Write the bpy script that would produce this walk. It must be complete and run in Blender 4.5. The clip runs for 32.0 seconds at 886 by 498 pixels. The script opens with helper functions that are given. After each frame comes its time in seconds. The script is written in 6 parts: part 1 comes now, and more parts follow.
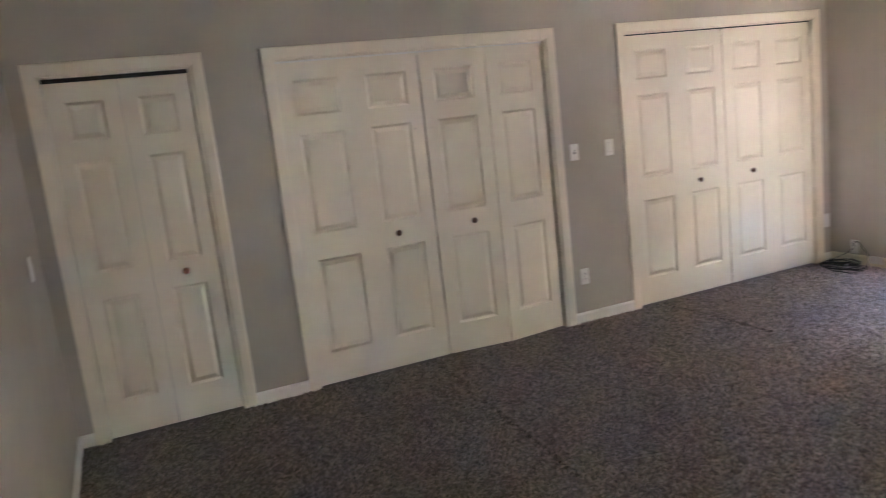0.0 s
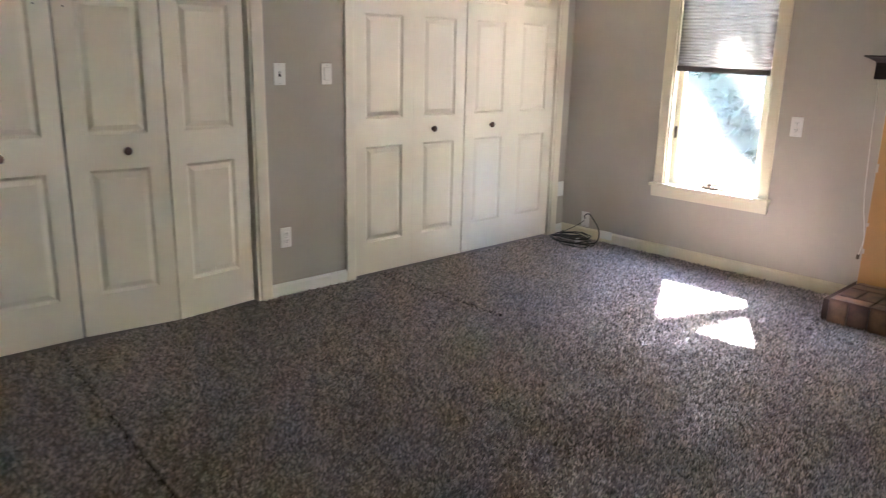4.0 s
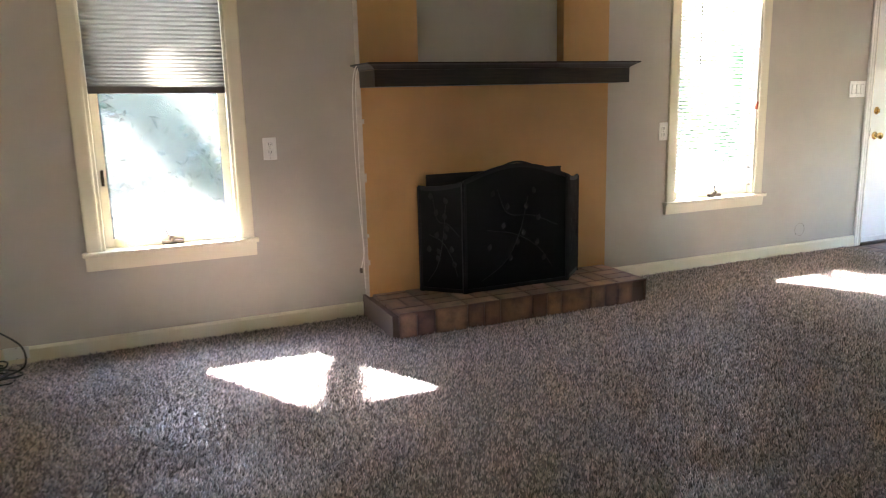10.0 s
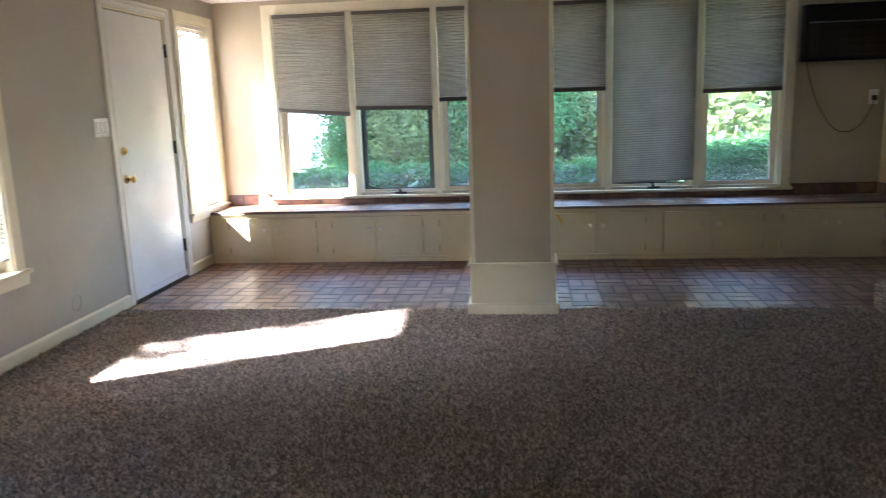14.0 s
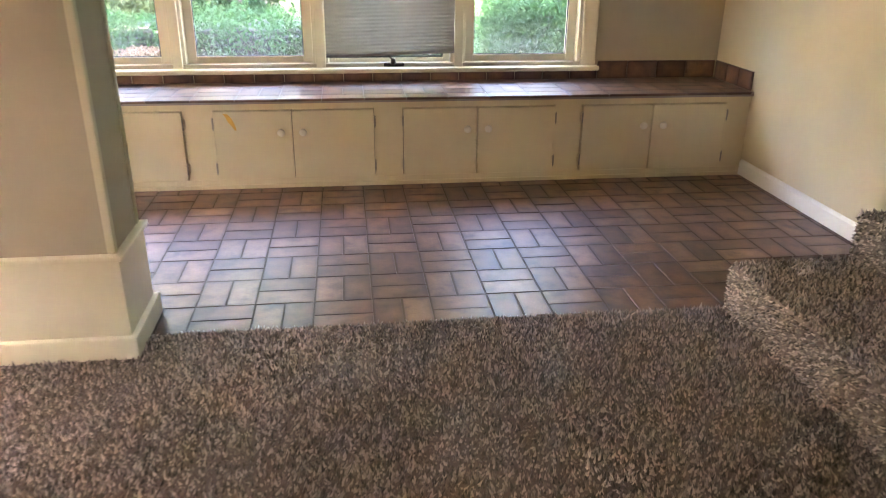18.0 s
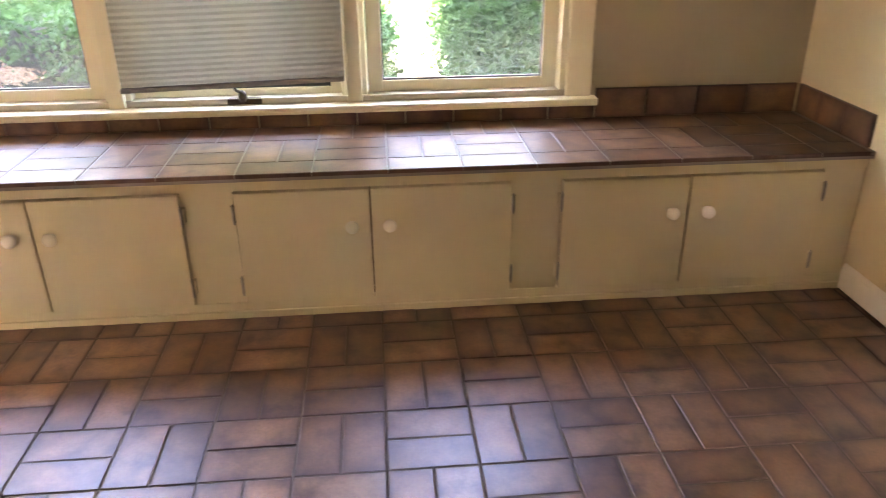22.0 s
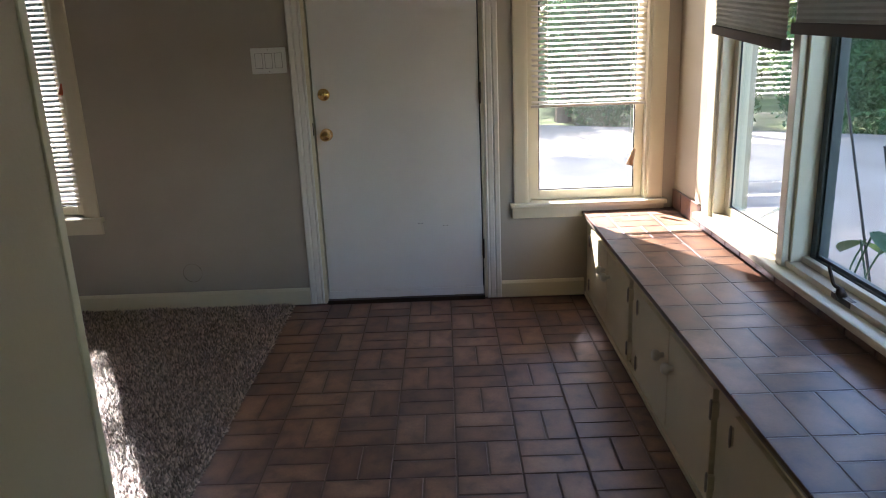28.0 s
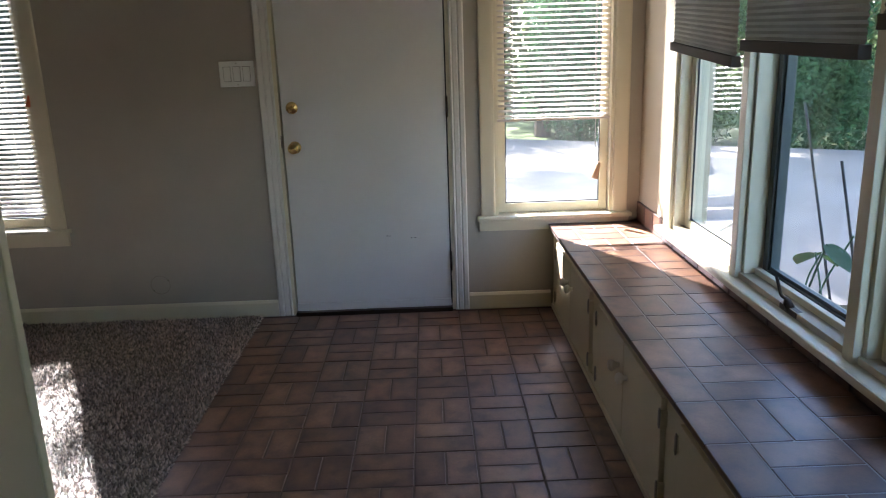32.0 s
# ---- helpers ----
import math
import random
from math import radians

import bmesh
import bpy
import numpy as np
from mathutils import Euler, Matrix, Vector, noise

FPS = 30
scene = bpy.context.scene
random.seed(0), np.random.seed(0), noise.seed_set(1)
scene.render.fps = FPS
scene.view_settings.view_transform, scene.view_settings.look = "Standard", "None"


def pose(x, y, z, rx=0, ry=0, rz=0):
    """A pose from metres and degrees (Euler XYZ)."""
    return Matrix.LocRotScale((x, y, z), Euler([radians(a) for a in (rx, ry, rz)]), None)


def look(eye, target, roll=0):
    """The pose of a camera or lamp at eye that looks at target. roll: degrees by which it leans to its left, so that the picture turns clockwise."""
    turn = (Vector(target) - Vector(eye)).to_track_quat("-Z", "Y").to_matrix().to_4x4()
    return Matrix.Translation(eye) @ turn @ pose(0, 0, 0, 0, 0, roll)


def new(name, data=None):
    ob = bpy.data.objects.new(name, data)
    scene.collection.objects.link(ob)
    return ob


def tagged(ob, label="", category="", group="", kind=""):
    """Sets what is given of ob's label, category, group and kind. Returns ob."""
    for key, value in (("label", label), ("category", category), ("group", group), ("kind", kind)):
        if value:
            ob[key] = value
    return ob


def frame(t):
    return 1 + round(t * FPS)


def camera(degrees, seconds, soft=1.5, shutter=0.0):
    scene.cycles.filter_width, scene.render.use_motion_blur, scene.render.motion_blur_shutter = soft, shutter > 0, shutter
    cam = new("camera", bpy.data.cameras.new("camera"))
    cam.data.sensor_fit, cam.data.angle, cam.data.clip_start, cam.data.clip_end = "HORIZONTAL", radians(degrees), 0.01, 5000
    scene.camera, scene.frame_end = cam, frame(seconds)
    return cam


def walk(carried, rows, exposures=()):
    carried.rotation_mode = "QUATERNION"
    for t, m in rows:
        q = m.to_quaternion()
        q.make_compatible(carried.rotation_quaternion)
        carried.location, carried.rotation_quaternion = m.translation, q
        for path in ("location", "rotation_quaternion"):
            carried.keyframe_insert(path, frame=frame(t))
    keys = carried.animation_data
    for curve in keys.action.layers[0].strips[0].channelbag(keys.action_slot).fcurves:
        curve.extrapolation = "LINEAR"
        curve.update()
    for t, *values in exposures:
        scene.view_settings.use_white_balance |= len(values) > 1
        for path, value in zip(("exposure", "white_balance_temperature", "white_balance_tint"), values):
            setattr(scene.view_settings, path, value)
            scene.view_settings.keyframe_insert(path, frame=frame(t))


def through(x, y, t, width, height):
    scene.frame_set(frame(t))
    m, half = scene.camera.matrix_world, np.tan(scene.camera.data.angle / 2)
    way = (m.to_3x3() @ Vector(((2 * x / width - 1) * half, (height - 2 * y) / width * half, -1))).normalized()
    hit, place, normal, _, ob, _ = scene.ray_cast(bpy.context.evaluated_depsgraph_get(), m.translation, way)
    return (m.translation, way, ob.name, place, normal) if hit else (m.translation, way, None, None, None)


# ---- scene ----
cam = camera(61.3, 32.0, 0.95, 0.4)
PATH = [
    (0, (0.088, 0.755, 1.618), (0.857, 2.567, 1.263), -6.5),
    (0.5, (0.008, 0.787, 1.575), (0.584, 2.67, 1.222), -5.1),
    (1, (0.03, 0.79, 1.572), (0.574, 2.675, 1.183), -4.0),
    (1.5, (0.075, 0.83, 1.548), (0.626, 2.701, 1.105), -2.9),
    (2, (0.167, 0.932, 1.543), (0.725, 2.787, 1.046), -3.6),
    (2.5, (0.405, 1.082, 1.505), (1.219, 2.83, 0.974), -1.9),
    (3, (0.551, 1.242, 1.481), (1.561, 2.876, 0.922), -1.2),
    (3.5, (0.721, 1.432, 1.466), (1.884, 2.952, 0.886), -2.1),
    (4, (0.907, 1.636, 1.383), (2.234, 3.042, 0.872), 1.3),
    (4.5, (1.002, 1.825, 1.357), (2.449, 3.092, 0.808), 2.5),
    (6.5, (0.833, 2.726, 1.32), (2.688, 3.292, 0.831), -0.3),
    (7, (0.829, 3.157, 1.336), (2.747, 3.481, 0.871), -1.3),
    (7.5, (0.851, 3.473, 1.332), (2.799, 3.532, 0.88), 0.7),
    (8, (0.88, 3.761, 1.3), (2.81, 3.566, 0.812), -0.4),
    (8.5, (1.054, 3.944, 1.312), (2.968, 3.555, 0.881), -2.5),
    (9, (1.197, 4.112, 1.282), (3.089, 3.6, 0.882), 0.2),
    (9.5, (1.364, 4.207, 1.293), (3.179, 3.482, 0.87), -2.5),
    (10, (1.571, 4.259, 1.241), (3.37, 3.483, 0.839), -1.4),
    (10.5, (1.87, 4.136, 1.246), (3.547, 3.118, 0.856), -1.3),
    (11, (2.155, 4.031, 1.347), (3.624, 2.748, 0.905), -2.1),
    (11.5, (2.366, 3.977, 1.36), (3.657, 2.531, 0.867), -2.2),
    (12, (2.613, 3.84, 1.346), (3.68, 2.195, 0.948), -0.4),
    (12.5, (2.797, 3.798, 1.34), (3.58, 2.002, 0.936), -0.3),
    (13, (2.907, 3.805, 1.34), (3.5, 1.939, 0.936), -1.1),
    (13.5, (2.916, 3.762, 1.331), (3.367, 1.854, 0.938), -1.3),
    (14, (2.885, 3.681, 1.305), (3.112, 1.732, 0.918), -2.0),
    (14.1, (2.878, 3.686, 1.302), (3.064, 1.734, 0.909), -1.7),
    (14.5, (2.804, 3.539, 1.282), (2.859, 1.583, 0.87), -2.4),
    (15, (2.64, 3.277, 1.283), (2.623, 1.315, 0.894), -0.4),
    (15.5, (2.552, 2.954, 1.234), (2.445, 1.011, 0.776), -1.9),
    (17.5, (2.199, 1.559, 1.162), (1.875, -0.274, 0.428), -1.7),
    (18, (2.068, 1.224, 1.153), (1.831, -0.606, 0.384), 0.6),
    (18.5, (1.979, 0.896, 1.129), (1.757, -0.896, 0.27), 0.0),
    (19, (1.89, 0.597, 1.141), (1.691, -1.205, 0.298), 0.5),
    (19.5, (1.71, 0.346, 1.131), (1.516, -1.473, 0.322), -1.6),
    (20, (1.622, 0.058, 1.103), (1.232, -1.73, 0.295), 0.1),
    (20.5, (1.549, -0.161, 1.1), (1.065, -1.954, 0.358), -1.2),
    (21, (1.456, -0.351, 1.108), (1.238, -2.193, 0.36), 0.2),
    (21.5, (1.409, -0.439, 1.113), (1.161, -2.234, 0.265), -0.8),
    (22, (1.397, -0.475, 1.096), (1.243, -2.278, 0.246), -0.5),
    (22.5, (1.423, -0.59, 1.126), (1.51, -2.374, 0.226), -1.1),
    (23, (1.439, -0.741, 1.127), (1.766, -2.49, 0.213), -1.8),
    (23.5, (1.446, -0.902, 1.126), (2.144, -2.538, 0.211), -1.0),
    (24, (1.418, -1.016, 1.144), (2.366, -2.498, 0.193), -2.9),
    (24.5, (1.493, -1.12, 1.14), (2.575, -2.527, 0.218), -2.9),
    (26.5, (1.773, -1.484, 1.193), (3.406, -2.258, 0.335), -2.7),
    (27, (1.916, -1.59, 1.236), (3.668, -2.145, 0.448), -2.5),
    (27.5, (1.977, -1.657, 1.267), (3.838, -1.876, 0.567), -3.3),
    (28, (1.978, -1.722, 1.297), (3.901, -1.705, 0.748), -2.3),
    (28.5, (1.985, -1.78, 1.286), (3.921, -1.817, 0.784), -1.2),
    (29, (1.981, -1.785, 1.288), (3.921, -1.799, 0.804), -1.3),
    (29.5, (1.99, -1.8, 1.283), (3.927, -1.885, 0.791), -1.5),
    (30, (1.991, -1.799, 1.286), (3.922, -1.885, 0.772), -1.7),
    (30.5, (1.996, -1.808, 1.279), (3.928, -1.894, 0.767), -1.7),
    (31, (1.981, -1.807, 1.284), (3.914, -1.904, 0.778), -1.9),
    (31.5, (1.977, -1.828, 1.282), (3.914, -1.899, 0.787), -2.3),
    (32, (1.948, -1.807, 1.294), (3.881, -1.832, 0.779), -1.9),
]
EXPOSURES = [
    (0.0, 6.6, 5750, 25), (1.0, 7.25, 6000, 26), (2.0, 7.3, 5750, 27), (3.0, 6.95, 5700, 24), (4.5, 6.6, 5650, 18), (7.0, 6.75, 5600, 16), (8.0, 6.65, 5800, 16), (9.0, 6.4, 6000, 16), (10.5, 6.15, 6000, 17), (12.0, 5.75, 6050, 18), (14.0, 5.3, 5850, 16), (15.5, 6.0, 6500, 18),
    (17.5, 6.6, 7000, 34), (19.0, 6.65, 8800, 9), (20.0, 6.7, 9300, 24), (21.0, 6.85, 8000, 36), (22.0, 6.7, 8700, 32), (23.0, 6.4, 9500, 32), (24.0, 6.12, 9450, 29), (26.5, 5.0, 6700, 25), (27.2, 4.35, 6500, 23), (28.0, 3.45, 6200, 17), (30.0, 3.45, 5900, 15), (32.0, 3.45, 5900, 15),
]
walk(cam, [(t, look(eye, target, roll)) for t, eye, target, roll in PATH], EXPOSURES)

# ---- light ----
world = bpy.data.worlds.new("daylight")
scene.world = world
world.use_nodes = True
wn = world.node_tree.nodes
sky = wn.new("ShaderNodeTexSky")
sky.sky_type = "NISHITA"
sky.sun_disc = False
SUN_AWAY = Vector((1.0, 0.53, 1.02)).normalized()      # towards the sun
sky.sun_elevation = math.asin(SUN_AWAY.z)
sky.sun_rotation = math.atan2(SUN_AWAY.x, SUN_AWAY.y)
world.node_tree.links.new(sky.outputs["Color"], wn["Background"].inputs["Color"])
wn["Background"].inputs["Strength"].default_value = 0.15

sun_data = bpy.data.lights.new("sun", "SUN")
sun_data.energy, sun_data.angle, sun_data.color = 5.0, radians(0.9), (1.0, 0.95, 0.86)
sun = new("sun", sun_data)
sun.matrix_world = look(SUN_AWAY * 30, (0, 0, 0))

# ---- materials ----
def mat(name, colour, rough=0.6, metal=0.0, spec=0.5):
    m = bpy.data.materials.new(name)
    m.use_nodes = True
    b = m.node_tree.nodes["Principled BSDF"]
    b.inputs["Base Color"].default_value = (*colour, 1)
    b.inputs["Roughness"].default_value = rough
    b.inputs["Metallic"].default_value = metal
    b.inputs["Specular IOR Level"].default_value = spec
    return m


def nodes_of(m):
    t = m.node_tree
    return t.nodes, t.links, t.nodes["Principled BSDF"]


def coords(m):
    n, l, b = nodes_of(m)
    c = n.new("ShaderNodeTexCoord")
    return c.outputs["Object"]


def noise_of(m, scale, detail=4.0, rough=0.55, src=None, stretch=None):
    n, l, b = nodes_of(m)
    t = n.new("ShaderNodeTexNoise")
    t.inputs["Scale"].default_value = scale
    t.inputs["Detail"].default_value = detail
    t.inputs["Roughness"].default_value = rough
    src = src or coords(m)
    if stretch:
        mp = n.new("ShaderNodeMapping")
        mp.inputs["Scale"].default_value = stretch
        l.new(src, mp.inputs["Vector"])
        src = mp.outputs["Vector"]
    l.new(src, t.inputs["Vector"])
    return t.outputs["Fac"]


def ramp(m, fac, stops):
    n, l, b = nodes_of(m)
    r = n.new("ShaderNodeValToRGB")
    e = r.color_ramp.elements
    while len(e) < len(stops):
        e.new(0.5)
    for k, (p, c) in enumerate(stops):
        e[k].position = p
        e[k].color = (*c, 1) if len(c) == 3 else c
    l.new(fac, r.inputs["Fac"])
    return r.outputs["Color"]


def mix(m, fac, a, b_, mode="MIX"):
    n, l, b = nodes_of(m)
    x = n.new("ShaderNodeMix")
    x.data_type, x.blend_type = "RGBA", mode
    for sock, v in ((x.inputs[0], fac), (x.inputs[6], a), (x.inputs[7], b_)):
        if isinstance(v, (int, float)):
            sock.default_value = v
        elif isinstance(v, tuple):
            sock.default_value = (*v, 1)
        else:
            l.new(v, sock)
    return x.outputs[2]


def bump(m, height, strength=0.2, distance=0.002):
    n, l, b = nodes_of(m)
    p = n.new("ShaderNodeBump")
    p.inputs["Strength"].default_value = strength
    p.inputs["Distance"].default_value = distance
    l.new(height, p.inputs["Height"])
    if b.inputs["Normal"].is_linked:
        l.new(b.inputs["Normal"].links[0].from_socket, p.inputs["Normal"])
    l.new(p.outputs["Normal"], b.inputs["Normal"])


def colour_in(m, sock):
    n, l, b = nodes_of(m)
    l.new(sock, b.inputs["Base Color"])


def paint(name, colour, rough=0.55, grain=0.10, dirt=0.06, scale=90.0):
    """Rolled or brushed paint: a fine orange peel and faint wide soiling."""
    m = mat(name, colour, rough, 0, 0.4)
    big = noise_of(m, 1.3, 5)
    lo = tuple(c * (1 - dirt * 2) for c in colour)
    hi = tuple(min(1, c * (1 + dirt)) for c in colour)
    colour_in(m, ramp(m, big, [(0.3, lo), (0.7, hi)]))
    bump(m, noise_of(m, scale, 3), grain, 0.0015)
    return m


WALL = paint("greige_wall_paint", (0.466, 0.427, 0.352), 0.6, 0.25)
BEIGE_WALL = paint("beige_wall_paint", (0.490, 0.425, 0.312), 0.6, 0.25)
CREAM_WALL = paint("cream_wall_paint", (0.66, 0.570, 0.395), 0.6, 0.25)
CEIL = paint("ceiling_paint", (0.72, 0.70, 0.66), 0.8, 0.4)
TRIM = paint("cream_trim_paint", (0.75, 0.69, 0.52), 0.38, 0.12, 0.05, 40)
DOORPAINT = paint("closet_door_paint", (0.84, 0.775, 0.64), 0.42, 0.10, 0.05, 40)
CABPAINT = paint("cabinet_paint", (0.76, 0.670, 0.480), 0.4, 0.15, 0.07, 35)
EXTDOOR = paint("entry_door_paint", (0.78, 0.77, 0.74), 0.27, 0.10, 0.05, 35)
WHITEBASE = paint("white_baseboard_paint", (0.80, 0.78, 0.72), 0.4, 0.1, 0.04, 40)
ORANGE = paint("ochre_plaster", (0.54, 0.315, 0.130), 0.75, 0.5, 0.10, 18)
PALEPLASTER = paint("pale_bare_plaster", (0.58, 0.53, 0.44), 0.85, 0.6, 0.12, 25)
BLACK = mat("matt_black_iron", (0.015, 0.016, 0.018), 0.6, 0.2, 0.3)
MESHBLACK = mat("black_screen_mesh", (0.012, 0.013, 0.014), 0.9, 0, 0.15)
SOOT = mat("sooty_firebox", (0.022, 0.021, 0.020), 0.95)
LEAFMETAL = mat("dull_iron_leaf", (0.022, 0.024, 0.023), 0.8, 0.0, 0.2)
BRASS = mat("brass", (0.75, 0.53, 0.22), 0.22, 1.0)
STEEL = mat("dull_steel", (0.38, 0.35, 0.31), 0.36, 0.8)
BRONZE = mat("dark_bronze", (0.05, 0.035, 0.025), 0.4, 0.7)
PLASTIC = mat("white_plastic", (0.80, 0.79, 0.74), 0.35)
SLOT = mat("dark_slot", (0.02, 0.02, 0.02), 0.7)
KNOBWOOD = mat("dark_wood_knob", (0.09, 0.035, 0.020), 0.32)
KNOBWHITE = mat("white_painted_knob", (0.86, 0.82, 0.72), 0.3)
GAPSHADE = paint("door_gap_shade_brown", (0.22, 0.145, 0.08), 0.8, 0.3, 0.12, 30)
CABLE = mat("black_cable", (0.012, 0.012, 0.012), 0.45)
TANCORD = mat("tan_cord", (0.10, 0.075, 0.05), 0.5)
CORDWHITE = mat("white_cord", (0.75, 0.72, 0.65), 0.5)
YELLOW = mat("yellow_stain", (0.72, 0.42, 0.07), 0.6)
ACBLACK = mat("air_conditioner_black", (0.008, 0.008, 0.008), 0.5, 0, 0.2)
ACGRILLE = mat("air_conditioner_grille", (0.035, 0.031, 0.020), 0.6, 0, 0.25)
ACSTRIP = mat("air_conditioner_strip", (0.25, 0.25, 0.25), 0.3, 0.8)
RUBBER = mat("dark_seal", (0.03, 0.03, 0.03), 0.7)
RED = mat("faded_red_tassel", (0.60, 0.12, 0.04), 0.6)
TASSELWOOD = mat("pale_tassel_wood", (0.45, 0.30, 0.18), 0.6)
GROUT = paint("brown_grout", (0.125, 0.090, 0.075), 0.85, 0.5, 0.15, 60)

MANTELWOOD = mat("dark_mantel_wood", (0.022, 0.014, 0.010), 0.38)
colour_in(MANTELWOOD, ramp(MANTELWOOD, noise_of(MANTELWOOD, 6, 5, 0.6, None, (14, 1, 14)), [(0.3, (0.012, 0.008, 0.006)), (0.7, (0.035, 0.021, 0.014))]))


def tile_material():
    m = mat("glazed_terracotta", (0.30, 0.17, 0.11), 0.3, 0, 0.5)
    n, l, b = nodes_of(m)
    info = n.new("ShaderNodeObjectInfo")
    geo = n.new("ShaderNodeNewGeometry")
    add = n.new("ShaderNodeMath")
    add.operation = "ADD"
    l.new(info.outputs["Random"], add.inputs[0])
    l.new(geo.outputs["Random Per Island"], add.inputs[1])
    fr = n.new("ShaderNodeMath")
    fr.operation = "FRACT"
    l.new(add.outputs[0], fr.inputs[0])
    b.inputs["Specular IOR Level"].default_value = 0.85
    # bluish specular tint puts the cool window sheen into the glaze
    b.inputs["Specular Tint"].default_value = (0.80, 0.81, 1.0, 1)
    base = ramp(m, fr.outputs[0], [(0.0, (0.150, 0.075, 0.042)), (0.35, (0.205, 0.107, 0.060)), (0.7, (0.258, 0.142, 0.083)), (1.0, (0.325, 0.192, 0.119))])
    # fired clouding, at two scales, shifted from tile to tile
    src = coords(m)
    mp = n.new("ShaderNodeMapping")
    cmb = n.new("ShaderNodeCombineXYZ")
    mul = n.new("ShaderNodeMath")
    mul.operation = "MULTIPLY"
    mul.inputs[1].default_value = 37.0
    l.new(fr.outputs[0], mul.inputs[0])
    l.new(mul.outputs[0], cmb.inputs[0])
    l.new(mul.outputs[0], cmb.inputs[1])
    l.new(src, mp.inputs["Vector"])
    l.new(cmb.outputs[0], mp.inputs["Location"])
    cloud = noise_of(m, 10, 5, 0.55, mp.outputs["Vector"])
    fine = noise_of(m, 120, 3, 0.6, mp.outputs["Vector"])
    c = mix(m, 0.92, base, ramp(m, cloud, [(0.30, (0.36, 0.32, 0.31)), (0.47, (0.86, 0.83, 0.81)), (0.68, (1.26, 1.24, 1.20))]), "MULTIPLY")
    c = mix(m, 0.28, c, ramp(m, fine, [(0.35, (0.6, 0.6, 0.6)), (0.6, (1.1, 1.1, 1.1))]), "MULTIPLY")
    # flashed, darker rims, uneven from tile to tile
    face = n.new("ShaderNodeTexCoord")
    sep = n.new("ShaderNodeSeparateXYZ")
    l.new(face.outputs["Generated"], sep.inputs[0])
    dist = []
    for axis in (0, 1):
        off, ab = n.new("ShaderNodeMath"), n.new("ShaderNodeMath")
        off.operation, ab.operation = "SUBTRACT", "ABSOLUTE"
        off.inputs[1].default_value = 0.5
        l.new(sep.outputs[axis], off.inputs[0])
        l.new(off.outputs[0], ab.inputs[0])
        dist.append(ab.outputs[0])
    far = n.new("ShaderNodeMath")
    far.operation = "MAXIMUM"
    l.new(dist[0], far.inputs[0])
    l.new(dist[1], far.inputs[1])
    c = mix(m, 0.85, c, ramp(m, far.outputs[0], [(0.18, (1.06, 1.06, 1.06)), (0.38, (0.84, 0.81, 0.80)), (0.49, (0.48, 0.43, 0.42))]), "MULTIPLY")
    colour_in(m, c)
    rr = n.new("ShaderNodeMapRange")
    l.new(cloud, rr.inputs["Value"])
    rr.inputs["To Min"].default_value, rr.inputs["To Max"].default_value = 0.35, 0.46
    l.new(rr.outputs["Result"], b.inputs["Roughness"])
    bump(m, noise_of(m, 5, 2, 0.5, mp.outputs["Vector"]), 0.10, 0.004)
    bump(m, fine, 0.15, 0.0008)
    return m


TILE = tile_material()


def carpet_material():
    m = mat("brown_speckled_carpet", (0.12, 0.10, 0.09), 0.42, 0, 1.0)
    n, l, b = nodes_of(m)
    geo = n.new("ShaderNodeNewGeometry")
    tuft = ramp(m, geo.outputs["Random Per Island"], [(0.0, (0.045, 0.033, 0.027)), (0.3, (0.146, 0.109, 0.090)), (0.6, (0.336, 0.260, 0.219)), (1.0, (0.74, 0.620, 0.530))])
    wide = ramp(m, noise_of(m, 1.1, 4), [(0.3, (0.80, 0.79, 0.80)), (0.7, (1.12, 1.1, 1.08))])
    mid = ramp(m, noise_of(m, 14, 3), [(0.3, (0.75, 0.75, 0.75)), (0.7, (1.2, 1.2, 1.2))])
    c = mix(m, 0.8, tuft, wide, "MULTIPLY")
    c = mix(m, 0.25, c, mid, "MULTIPLY")
    colour_in(m, c)
    # shiny nylon fibre: a soft gloss and a sheen at low angles
    b.inputs["Sheen Weight"].default_value = 0.48
    b.inputs["Sheen Roughness"].default_value = 0.35
    b.inputs["Sheen Tint"].default_value = (1.0, 0.91, 0.95, 1)
    return m


CARPET = carpet_material()


def shade_material(name, through):
    """Pleated cell shade: cloth that lets some daylight through."""
    m = mat(name, (0.24, 0.24, 0.235), 0.9, 0, 0.1)
    n, l, b = nodes_of(m)
    colour_in(m, ramp(m, noise_of(m, 5, 4), [(0.3, (0.225, 0.203, 0.163)), (0.7, (0.285, 0.258, 0.210))]))
    tr = n.new("ShaderNodeBsdfTranslucent")
    tr.inputs["Color"].default_value = (0.33, 0.31, 0.25, 1)
    mx = n.new("ShaderNodeMixShader")
    mx.inputs[0].default_value = through
    l.new(b.outputs[0], mx.inputs[1])
    l.new(tr.outputs[0], mx.inputs[2])
    l.new(mx.outputs[0], n["Material Output"].inputs["Surface"])
    return m


SHADE = shade_material("grey_cell_shade_cloth", 0.13)
THICKSHADE = shade_material("thick_grey_shade_cloth", 0.11)
PALERAIL = mat("grey_shade_rail", (0.24, 0.22, 0.20), 0.6, 0, 0.3)
SHADERAIL = mat("dark_shade_rail", (0.10, 0.088, 0.075), 0.9, 0, 0.1)


